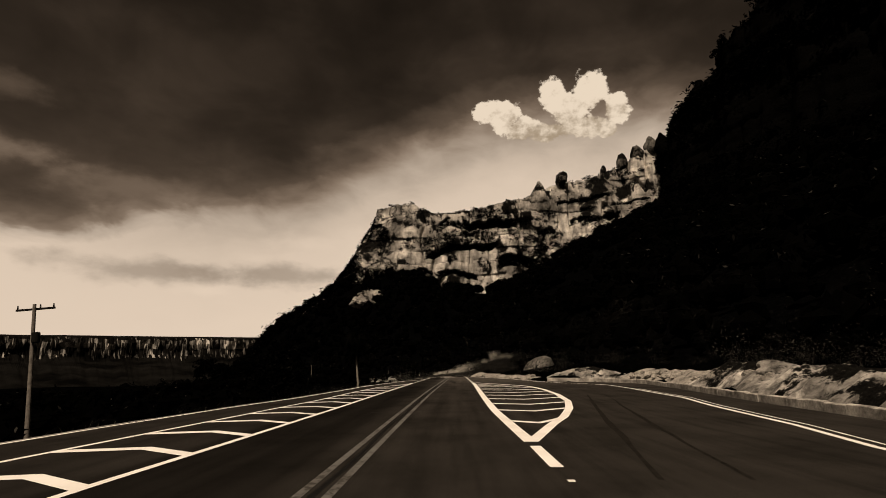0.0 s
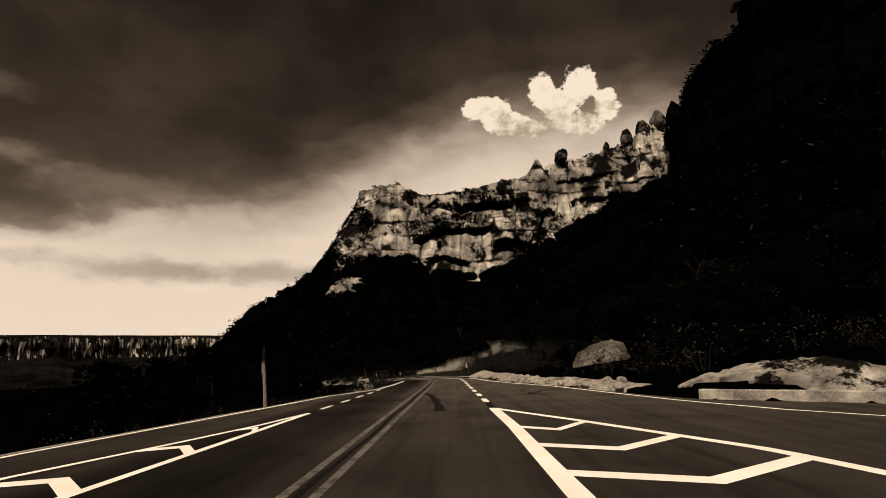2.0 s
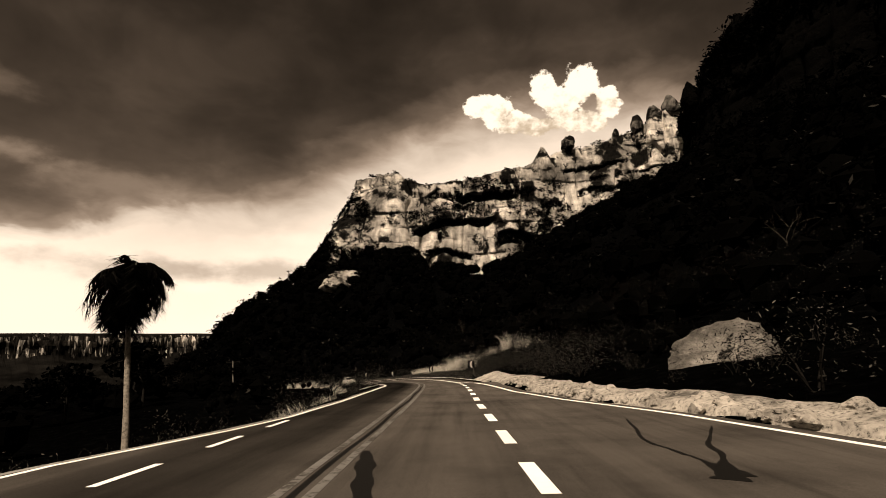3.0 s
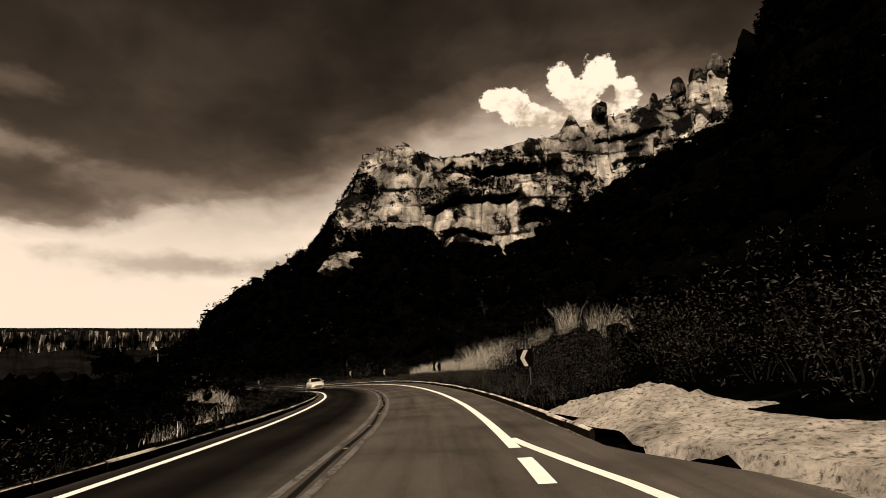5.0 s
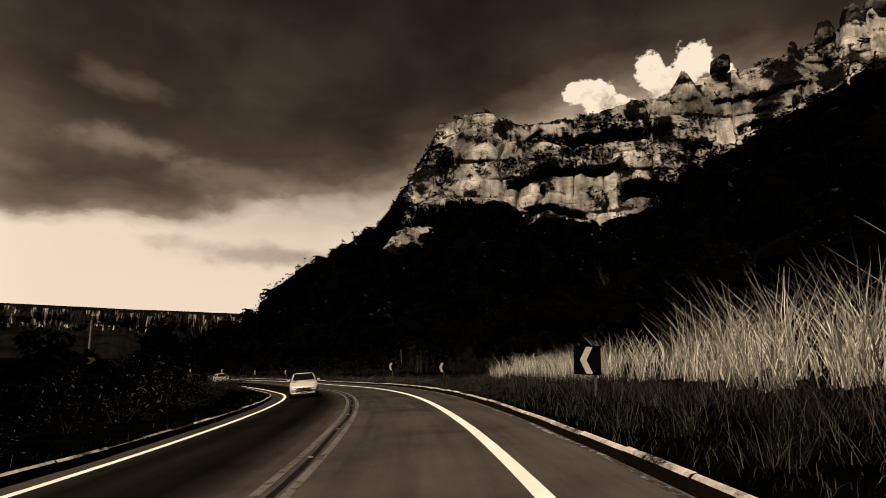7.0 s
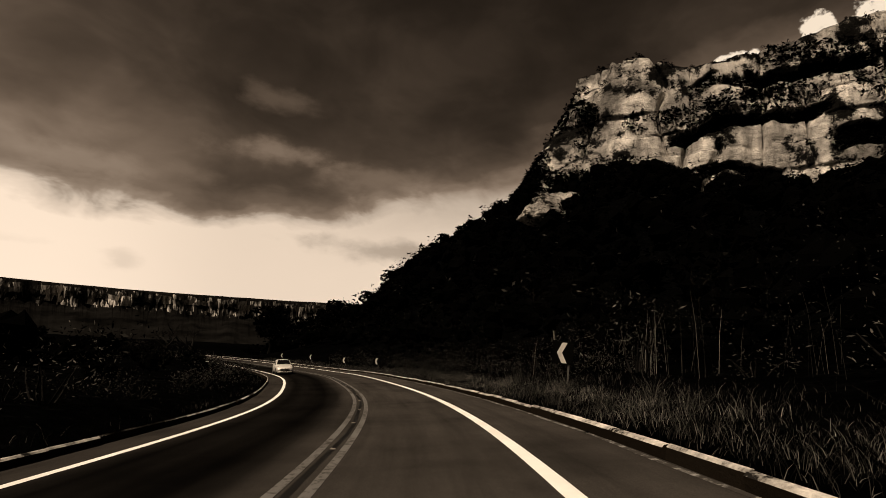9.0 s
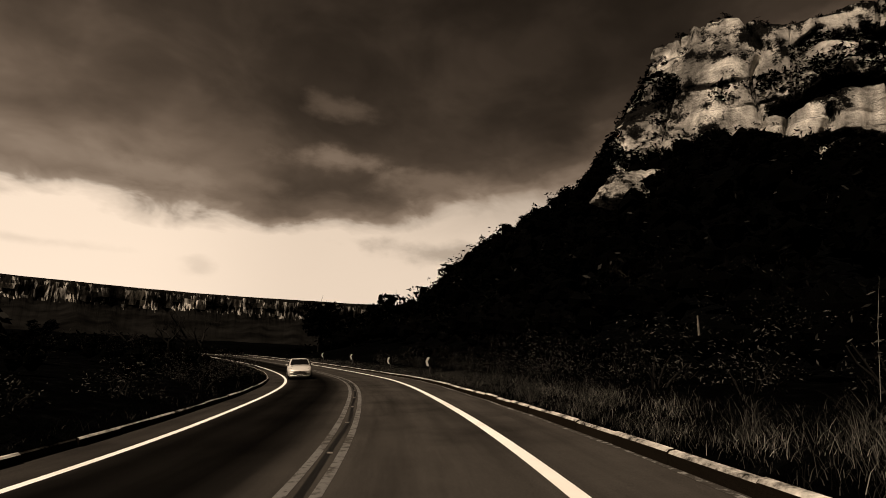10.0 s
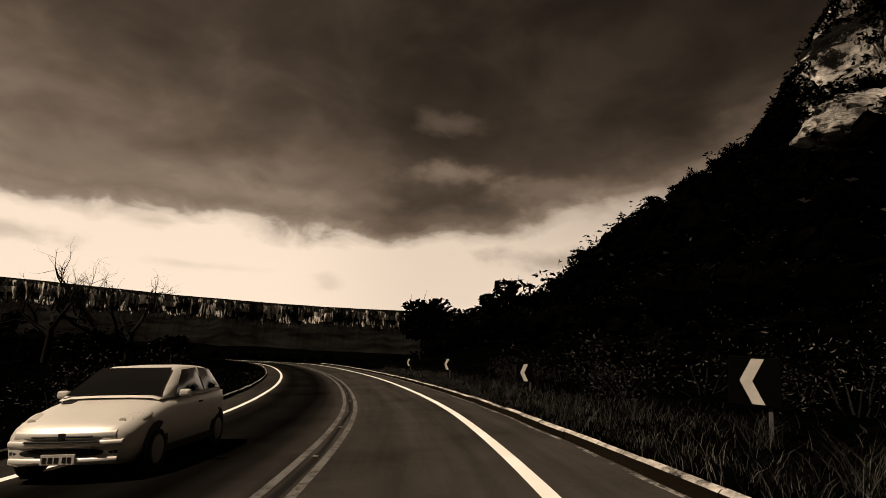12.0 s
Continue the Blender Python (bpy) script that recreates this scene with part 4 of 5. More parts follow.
def ridge_heap(name, label, s0, s1, off, half, height, seed, mat=SAND, n=90, m=18, lopsided=False):
    """A long heap of earth beside the road, rough and uneven."""
    ss = np.linspace(s0, s1, n)
    f = np.linspace(-1, 1, m)
    end = np.clip(np.minimum(ss - s0, s1 - ss) / 2.5, 0, 1) ** 0.6
    hw = half * (1 + 0.35 * fractal(ss * 0.35, seed, 0, 3))
    h = height * end * (0.75 + 0.55 * fractal(ss * 0.25, seed + 4, 0, 4))
    o = off(ss)[:, None] + hw[:, None] * f
    P = on_road(ss[:, None] + 0 * o, o)
    base = land(P[..., 0], P[..., 1])
    shape = np.clip((f + 1) / 1.5, 0, 1) ** 0.9 * np.clip((1 - f) / 0.3, 0, 1) ** 0.7 if lopsided else np.clip(1 - np.abs(f) ** 1.7, 0, 1)
    up = h[:, None] * shape * (1 + 0.5 * fractal(P[..., 0] * 0.9, P[..., 1] * 0.9, seed, 4, 0.6)) + 0.045 * np.clip(1 - np.abs(f) ** 3, 0, 1) * fractal(P[..., 0] * 6.5, P[..., 1] * 6.5, seed + 6, 3, 0.6) + (0.05 if lopsided else 0.22) * np.clip(1 - np.abs(f) ** 3, 0, 1) * fractal(P[..., 0] * 2.2, P[..., 1] * 2.2, seed + 2, 3, 0.6) - 0.12 * np.abs(f) ** 6
    P[..., 2] = np.maximum(base, P[..., 2] - 0.05) + up + 0.02
    return tagged(new(name, mesh_from(name, P.reshape(-1, 3), grid_faces(n, m)[:, ::-1], mat, True)), label, "earth heap")


ridge_heap("earth_bank", "pale earth bank with stones behind the concrete kerb", 24, 48, lambda s: keyed(s, [(20, 15.9), (48, 19.0)]), 1.9, 0.95, 3, RUBBLE, n=200, m=34)
ridge_heap("earth_bank", "low pale earth bank behind the concrete kerb end", 48, 61, lambda s: keyed(s, [(48, 19.0), (57, 19.6), (61, 18.2)]), 1.6, 0.45, 5, n=140, m=26)
ridge_heap("earth_bank", "pale stony earth heap closing the lay-by behind the kerb end", 60.4, 66.6, lambda s: keyed(s, [(60, 17.4), (62, 15.6), (64, 13.9), (66.6, 12.2)]), 1.5, 0.20, 15, RUBBLE, n=110, m=34)
ridge_heap("dirt_berm", "pale sandy berm with rubble along the road edge", 68.5, 99, lambda s: paved_right(s) + keyed(s, [(66, 0.9), (70, 0.9), (90, 0.9), (105, 1.6)]), 1.05, 0.14, 7, n=300, m=26, lopsided=True)
ridge_heap("sand_mound", "heap of pale sand spilling behind the kerb end", 105.5, 110.6, lambda s: keyed(s, [(105, 6.8), (109, 6.3), (111.5, 5.9)]), 1.4, 0.42, 9, n=110, m=26)
ridge_heap("sand_spill", "low sheet of pale sand spread beside the asphalt", 95, 108, lambda s: paved_right(s) + keyed(s, [(95, 1.4), (103, 1.4), (106, 1.9)]), 1.45, 0.08, 11, n=150, m=34, lopsided=True)
lump("boulder", 13.4, 71.2, 1.45, (2.9, 2.2, 2.2), 4, BOULDER, "large slanting weathered sandstone boulder on the road bank", "boulder", 0.30, 0.3, 0, 6, 0.0, ((-0.66, -0.36, 0.66, 0.24), (-0.1, -0.97, 0.2, 0.50), (0.9, -0.35, 0.25, 0.62), (0.35, -0.45, 0.82, 0.66), (-0.8, -0.6, 0.0, 0.62)))
lump("boulder", 11.6, 72.9, 0.7, (0.9, 0.8, 0.7), 14, BOULDER, "grey boulder beside the large one on the bank", "boulder", 0.35, 0.15, 60)
lump("boulder", 17.8, 27.0, 0.9, (1.5, 1.2, 0.9), 24, RUBBLE, "broken sandstone boulder on the earth bank", "boulder", 0.6, 0.15, 10, 5)
lump("boulder", 18.6, 33.0, 1.0, (1.6, 1.1, 0.9), 25, RUBBLE, "broken sandstone boulder on the earth bank", "boulder", 0.6, 0.15, 70, 5)
lump("boulder", 14.9, 54.9, 0.8, (1.0, 0.7, 0.45), 26, BOULDER, "dark slabby boulder lying on the earth bank", "boulder", 0.5, 0.1, 20, 5)
lump("rock_outcrop", -40, 307, 41.8, (11, 5, 7.0), 33, LEDGE, "pale broken rock outcrop among trees below the cliff", "rock", 0.75, 0.5, 5, 6)
for k, (x, y, z, sx, sy, sz, taper, mat) in enumerate(((74, 356, 124, 7.5, 6, 14, 0.68, ROCK), (90.5, 358, 138.5, 5.2, 4.5, 5.6, 0.05, OUTCROP), (121.5, 357, 143.5, 2.8, 2.8, 5.0, 0.2, OUTCROP), (135, 355, 150, 4.0, 4, 7.5, 0.3, OUTCROP), (146, 353, 156, 5.0, 4.5, 8, 0.25, OUTCROP), (156, 350, 160, 5.5, 5, 8, 0.3, OUTCROP), (137, 291, 134, 5, 4, 8, 0.3, BLUFF), (141, 280, 142, 4.5, 4, 9, 0.3, BLUFF), (147, 262, 152, 5, 4, 9, 0.3, BLUFF), (152, 242, 163, 6, 5, 9, 0.3, BLUFF), (161, 214, 176, 6, 6, 9, 0.3, BLUFF))):
    lump("rock_pinnacle", x, y, z, (sx, sy, sz), 50 + k, mat, "weathered sandstone pinnacle standing on the cliff rim", "rock", 0.45, 0.1, 30 * k, 4, taper)["group"] = "pinnacles on the rim"
lump("rock_outcrop", 172, 190, 154, (7, 4, 9), 35, RUBBLE, "pale bare rock face in the dark overgrown bluff", "rock", 0.6, 0.1, 40, 5)
stone = lump("stone", *on_road(71, 10.6, 0.1), (0.3, 0.22, 0.16), 71, SAND, "pale rubble stone on the sandy berm", "stone", 0.55, 0.0, 0, 3)
stone["group"] = "rubble on the berm"
for k in range(190):
    s = random.uniform(69, 97)
    x, y, z = on_road(s, float(paved_right(np.array([s]))[0]) + random.uniform(0.1, 1.5))
    q = random.uniform(0.15, 0.6) if k % 9 else random.uniform(0.7, 1.3)
    c = copy_thing(stone, pose(x, y, max(z, here(x, y)) + 0.05 + 0.06 * q, random.uniform(-30, 30), 0, random.uniform(0, 360)) @ Matrix.Diagonal((q, q, q, 1)))

for k in range(70):
    s = random.uniform(24, 60)
    x, y, z = on_road(s, float(keyed(s, [(20, 15.4), (48, 18.6), (57, 19.2), (61, 17.5)])) + random.uniform(-0.9, 1.2))
    q = random.uniform(0.4, 1.2) if k % 6 else random.uniform(1.5, 2.6)
    c = copy_thing(stone, pose(x, y, max(z, here(x, y)) + 0.25, random.uniform(-30, 30), 0, random.uniform(0, 360)) @ Matrix.Diagonal((q, q, q, 1)))
    tagged(c, "broken stone lying on the earth bank", group="rubble on the earth bank")


# ---- scrub on the cliff ----
def wall_scrub(name, label, V, hollow, share, size, per, seed, mat=RIDGE):
    """Low bushes rooted on the ledges and hollows of a wall."""
    r = np.random.default_rng(seed)
    du, dv = np.gradient(V, axis=0), np.gradient(V, axis=1)
    n = np.cross(du, dv)
    n /= np.linalg.norm(n, axis=-1)[..., None] + 1e-9
    ledge = np.abs(n[..., 2])
    belt = fractal(V[..., 0] * 0.03, V[..., 2] * 0.10, seed, 4, 0.55)
    odds = share * (np.clip((ledge - 0.5) * 3, 0, 1) + 2.2 * np.clip((belt - 0.24) * 5, 0, 1) + 11.0 * hollow + 9.0 * np.clip((-25 - V[..., 0]) / 8, 0, 1) * np.clip(3 * fractal(V[..., 1] * 0.08 + V[..., 0] * 0.1, V[..., 2] * 0.05, seed + 3, 3) + np.interp(V[..., 2], [66, 88], [0.8, 0.15]), 0, 1))
    pick = r.uniform(size=odds.shape) < odds
    pick[:, -2:] = False
    base = V[pick]
    c = np.repeat(base, per, 0) + r.normal(size=(len(base) * per, 3)) * size * np.array([0.8, 0.5, 0.5])
    lv, lf = leaf_quads(c, r.uniform(0.4, 1.0, len(c)) * size, 0.6, seed)
    return tagged(new(name, mesh_from(name, lv, lf, mat)), label, "scrub", kind="stuff")


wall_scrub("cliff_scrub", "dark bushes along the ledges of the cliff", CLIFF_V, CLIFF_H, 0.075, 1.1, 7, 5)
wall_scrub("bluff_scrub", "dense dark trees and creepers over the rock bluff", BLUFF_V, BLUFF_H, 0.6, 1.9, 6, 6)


# ---- trees ----
def limb(start, way, length, radius, depth, out, r):
    """A branching skeleton: out gathers (points, radii)."""
    pts, rad = [np.array(start)], [radius]
    d = np.array(way) / np.linalg.norm(way)
    n = 4
    for i in range(n):
        d = d + r.normal(size=3) * 0.16 + np.array([0, 0, 0.05])
        d /= np.linalg.norm(d)
        pts.append(pts[-1] + d * length / n)
        rad.append(radius * (1 - 0.55 * (i + 1) / n))
    out.append((pts, rad))
    if depth:
        for k in range(r.integers(2, 4)):
            i = r.integers(2, n + 1)
            side = d + r.normal(size=3) * 0.75 + np.array([0, 0, 0.15])
            limb(pts[i], side, length * r.uniform(0.55, 0.8), rad[i] * 0.75, depth - 1, out, r)


def joined(out, sides):
    V, F = [], []
    for pts, rad in out:
        v, f = tube(pts, rad, sides)
        F += [[i + len(V) for i in q] for q in f]
        V += v
    return V, F


def broadleaf(height, radius, leaves, leaf, seed, mat, label):
    """A tree built at the origin: trunk, limbs, crown."""
    r = np.random.default_rng(seed)
    tree = tagged(new("tree"), label, "tree")
    tube_part("trunk", [(0, 0, -0.5), (0.05, 0, height * 0.25), (r.normal() * 0.1, r.normal() * 0.1, height * 0.5)], [0.045 * height ** 0.8, 0.035 * height ** 0.8, 0.025 * height ** 0.8], BARK, tree)
    out = []
    for k in range(4):
        a = k * 1.57 + r.uniform(0, 1)
        limb((0, 0, height * r.uniform(0.3, 0.5)), (math.cos(a), math.sin(a), 0.9), height * 0.38, 0.02 * height ** 0.8, 1, out, r)
    V, F = joined(out, 5)
    part("branch", mesh_from("branch", V, F, BARK, True), tree)
    p = crown_points(leaves, radius, height * 0.3, 8, seed)
    p[:, 2] += height * 0.70
    lv, lf = leaf_quads(p, r.uniform(0.6, 1.3, leaves) * leaf, 0.6, seed, 0.6)
    part("crown", mesh_from("crown", lv, lf, mat), tree)
    return tree


ridge_kinds = [broadleaf(6.5, 2.7, 900, 0.34, 100 + k, RIDGE, "dark rounded tree on the ridge against the sky") for k in range(4)]
spots = []
r = np.random.default_rng(77)
CREST_X, CREST_Y = [-108, -108, -104, -99, -94, -87, -77, -68], [286, 298, 311, 320, 331, 340, 341, 346]
for k in range(64):
    f = r.uniform(0, 7)
    spots.append((np.interp(f, range(8), CREST_X) + r.uniform(-5, 3), np.interp(f, range(8), CREST_Y) + r.uniform(-6, 4), r.uniform(0.5, 0.8) if k % 4 else r.uniform(0.9, 1.2)))
spots += [(-107, 274, 1.15), (-121, 268, 1.0), (-98, 282, 0.8), (-93, 262, 0.8)]
for k, (x, y, q) in enumerate(spots):
    t = ridge_kinds[k % 4]
    m = pose(x, y, here(x, y), 0, 0, 47 * k) @ Matrix.Diagonal((q, q, q, 1))
    if k < 4:
        t.matrix_world = m
        tagged(t, group="trees along the ridge")
    else:
        copy_thing(t, m)
for k, (x, y, q) in enumerate(((-23, 75, 0.95), (-28, 83, 1.0), (-20.5, 70, 0.7), (-30, 112, 1.15), (-36, 121, 1.2), (-44, 136, 0.8), (-34, 152, 0.9), (-50, 152, 0.7), (-33, 104, 0.9))):
    c = copy_thing(ridge_kinds[k % 4], pose(x, y, here(x, y), 0, 0, 63 * k) @ Matrix.Diagonal((q, q, q, 1)))
    tagged(c, "dark rounded tree in the valley below the road", group="trees below the road")
slope_trees = scatter(95, -150, -20, 205, 300, lambda u, s, f, p: (u > 28) & (u < 48) & (s < 288), 88)
for k, (x, y, z) in enumerate(slope_trees):
    q = r.uniform(0.5, 0.95)
    c = copy_thing(ridge_kinds[k % 4], pose(x, y, z, 0, 0, 71 * k) @ Matrix.Diagonal((q * 1.15, q * 1.15, q, 1)))
    tagged(c, "dark leafy tree on the slope above the bend", group="trees on the slope")
for k, (x, y, top) in enumerate(((-106.4, 260.8, 6.5), (-104.3, 262.8, 7.6), (-93.7, 258.9, 8.8), (-91.3, 260.9, 9.6), (-85.1, 259.3, 9.8), (-78.7, 257.6, 11.0), (-72.3, 255.6, 12.0), (-85.3, 253.9, 8.4), (-121, 277, 9.2), (-83.6, 277, 20.0), (-95.1, 197.8, 0.8))):
    q = (top - here(x, y)) / 6.6
    if q > 0.3:
        c = copy_thing(ridge_kinds[k % 4], pose(x, y, here(x, y), 0, 0, 53 * k) @ Matrix.Diagonal((q * 0.9, q * 0.9, q, 1)))
        tagged(c, "tall dark leafy tree standing beside the far bend", group="trees beside the far bend")
for k in range(46):
    v = BLUFF_V[int(r.uniform(20, 330)), -3]
    q = r.uniform(0.5, 1.15)
    c = copy_thing(ridge_kinds[k % 4], pose(v[0] + r.uniform(-2, 2), v[1], v[2] - 1.5, 0, 0, 59 * k) @ Matrix.Diagonal((q, q, q, 1)))
    tagged(c, "dark tree on the brow of the bluff", group="trees on the bluff")
rim_kind = broadleaf(2.3, 1.6, 260, 0.24, 140, RIDGE, "small dark tree growing on the cliff rim")
tagged(rim_kind, group="small trees on the cliff rim")
for k in range(44):
    i = int(r.uniform(150, 545))
    v = CLIFF_V[i, -3]
    q = r.uniform(0.35, 0.95) if r.uniform() < 0.85 else 1.6
    m = pose(v[0], v[1] + 1.0, v[2] - 0.2, 0, 0, 31 * k) @ Matrix.Diagonal((q, q, q, 1))
    if k == 0:
        rim_kind.matrix_world = m
    else:
        copy_thing(rim_kind, m)


def palm(x, y, top):
    """A tall single-stemmed palm with drooping fronds."""
    z0 = here(x, y) - 0.3
    thing = tagged(new("palm_tree"), "tall palm with a pale stem and drooping dark fronds", "palm tree")
    thing.location = (x, y, z0)
    h = top - z0 - 1.7
    tube_part("stem", [(0.75, 0, 0), (0.52, 0, h * 0.35), (0.2, 0.03, h * 0.7), (0, 0, h)], [0.19, 0.14, 0.12, 0.11], PALEBARK, thing, 10, "pale ringed stem")
    rr = np.random.default_rng(5)
    for k in range(78):
        a = k * 2.399 + rr.uniform(-0.2, 0.2)
        rise = rr.uniform(-1.4, 1.4)
        length = rr.uniform(1.7, 2.6)
        pts, d = [np.array((0, 0, h))], np.array([math.cos(a) * math.cos(rise), math.sin(a) * math.cos(rise), math.sin(rise) + 0.25])
        for i in range(9):
            d = d / np.linalg.norm(d)
            pts.append(pts[-1] + d * length / 9)
            d = d + np.array([0, 0, -0.36])
        V, F = tube(pts, np.linspace(0.035, 0.008, 10), 4)
        P = np.array(pts)
        for i in range(1, 9):
            t = P[i + 1] - P[i - 1]
            t /= np.linalg.norm(t)
            w = np.cross(t, (0, 0, 1.0))
            w /= np.linalg.norm(w) + 1e-6
            for side in (-1, 1):
                for j in range(7):
                    b = P[i] + (P[i + 1] - P[i]) * j / 7
                    L = 0.62 * math.sin(math.pi * (i + 1) / 11) + 0.12
                    tip = b + (w * side * 0.75 + t * 0.35 + np.array([0, 0, -0.75]) + rr.normal(size=3) * 0.2) * L
                    V += [b - t * 0.035, b + t * 0.035, tip]
                    F.append([len(V) - 3, len(V) - 2, len(V) - 1, len(V) - 1])
        me = bpy.data.meshes.new("frond")
        me.from_pydata([tuple(v) for v in V], [], [f if f[2] != f[3] else f[:3] for f in F])
        me.materials.append(PALM)
        part("frond", me, thing)
    return thing


palm(-12.0, 75.7, 7.4)


def bare_tree(x, y, z, height, seed, mat=BARK, label="leafless branching tree standing dark against the sky", thick=1.0):
    rr = np.random.default_rng(seed)
    thing = tagged(new("bare_tree"), label, "tree")
    thing.location = (x, y, z)
    tube_part("trunk", [(0, 0, -0.5), (0.05, 0.02, height * 0.2), (0.1, 0, height * 0.38)], [0.12 * thick, 0.10 * thick, 0.08 * thick], mat, thing)
    for k in range(3):
        out = []
        a = rr.uniform(0, 6.28)
        limb((0.08, 0, height * (0.26 + 0.07 * k)), (math.cos(a) * 0.8, math.sin(a) * 0.8, 0.8), height * 0.38, 0.085 * thick, 4 if thick > 1 else 2, out, rr)
        V, F = joined(out, 4)
        part("branch", mesh_from("branch", V, F, mat, True), thing)
    return thing


for k, (x, y, h) in enumerate(((-64.8, 195.6, 1.4), (-64.5, 197.2, 1.8), (-64.2, 198.7, 1.5), (-67.0, 192.6, 0.2))):
    bare_tree(x, y, here(x, y), (h - here(x, y)) * 0.88, 300 + k, thick=1.5)["group"] = "leafless trees below the road"
snag = tagged(new("dead_trunk"), "bare pale dead trunk standing in the scrub", "tree")
snag.location = (-18.8, 200.2, min(here(-18.8, 200.2), -1.8))
tube_part("trunk", [(0.1, 0.3, -0.6), (0, 0, 1.2), (-0.1, -0.4, 2.6), (-0.15, -0.7, 3.9)], [0.13, 0.10, 0.08, 0.05], PALEBARK, snag)
for x, y, h, k in ((34, 96, 6.0, 3), (-6, 214, 4.5, 2), (10, 186, 5, 4), (-29, 232, 4.5, 5)):
    bare_tree(x, y, here(x, y) + 1.5, h, 340 + k, TWIG, "thin pale leafless tree in the hillside thicket", 0.24)


# ---- shrubs near the road ----
def shrub_kind(seed, leaves, leaf, mat):
    rr = np.random.default_rng(seed)
    thing = tagged(new("shrub"), "dense dark-leaved roadside shrub" if mat != GLINTED else "leafy shrub on the road bank with glints coloured into its leaves", "shrub", "roadside shrubs")
    out = []
    for k in range(5):
        a = k * 1.26 + rr.uniform(0, 1)
        limb((0, 0, -0.2), (math.cos(a) * 0.6, math.sin(a) * 0.6, 1), 0.9, 0.025, 0, out, rr)
    V, F = joined(out, 4)
    part("stem", mesh_from("stem", V, F, BARK, True), thing)
    p = crown_points(leaves, 1.0, 0.8, 9, seed)
    p[:, 2] = np.abs(p[:, 2] + 0.55)
    lv, lf = leaf_quads(p, rr.uniform(0.5, 1.4, leaves) * leaf, 0.8, seed, 0.28)
    part("crown", mesh_from("crown", lv, lf, mat), thing)
    return thing


kinds = [shrub_kind(400 + k, 800, 0.040, SHRUB) for k in range(5)]
glinted = [shrub_kind(420 + k, 1000, 0.036, GLINTED) for k in range(3)]
rr = np.random.default_rng(9)
placed = []
for s in np.arange(22, 240, 1.35):
    for lo, hi in ((1.6, 4.5), (4.0, 8.5), (7, 13)):
        off = float(paved_right(np.array([s]))[0]) + rr.uniform(lo, hi) + (4.5 if s < 68 else 1.0 if 69 < s < 99 else 2.2 if s < 112 else 1.7)
        placed.append((s + rr.uniform(-0.7, 0.7), off, rr.uniform(0.8, 1.7), lo < 2))
for s in np.arange(30, 240, 2.0):
    for lo, hi in ((0.9, 4), (4, 9), (8, 14)):
        placed.append((s + rr.uniform(-1, 1), float(paved_left(np.array([s]))[0]) - rr.uniform(lo, hi) - (1.0 if s < 100 else 0.2), rr.uniform(0.5, 1.15) if s < 165 else rr.uniform(0.75, 1.2), lo < 2))
used, rest, rest_q, glinted_count = 0, [], [], 0
for s in np.arange(99.5, 130, 1.4):
    for lo, hi in ((1.2, 3.2), (3.0, 5.5), (5.0, 8.0)):
        placed.append((s + rr.uniform(-0.6, 0.6), 5.2 + rr.uniform(lo, hi) + (1.3 if s < 110.5 else -0.6), rr.uniform(0.6, 1.1), True))
for k, (s, off, q, front) in enumerate(placed):
    x, y, _ = on_road(s, off)
    if 133 < s < 157 and 5 < off < 12.5 or 168 < s < 182 and 5 < off < 8.5 or math.hypot(x - 12.6, y - 69.5) < 5.2 or math.hypot(x - 12.8, y - 127.5) < 5.5 or math.hypot(x + 20.5, y - 196.4) < 3.8 or math.hypot(x + 18.8, y - 200.0) < 2.4:
        continue
    bank_side = 98 < s < 130 and off > 0
    if not front or used >= 215 and not bank_side:
        rest.append((x, y, here(x, y) - 0.2))
        rest_q.append(q * 1.5)
        continue
    m = pose(x, y, here(x, y) - 0.1, 0, 0, rr.uniform(0, 360)) @ Matrix.Diagonal((q, q, q * rr.uniform(0.75, 1.15), 1))
    if bank_side:
        if glinted_count < 3:
            glinted[glinted_count].matrix_world = m
        else:
            copy_thing(glinted[k % 3], m)
        glinted_count += 1
    elif used < 5:
        kinds[used].matrix_world = m
    else:
        copy_thing(kinds[k % 5], m)
    used += not bank_side
for k, (x, y, q) in enumerate(((11.9, 68.3, 0.9), (12.7, 67.9, 1.15), (13.6, 68.2, 0.8), (10.4, 69.6, 0.6), (16.2, 69.0, 0.8), (16.8, 71.0, 1.1))):
    copy_thing(kinds[k % 5], pose(x, y, here(x, y) - 0.1, 0, 0, 77 * k) @ Matrix.Diagonal((q, q, q, 1)))
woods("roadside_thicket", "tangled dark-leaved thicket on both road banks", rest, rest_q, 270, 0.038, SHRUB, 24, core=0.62)


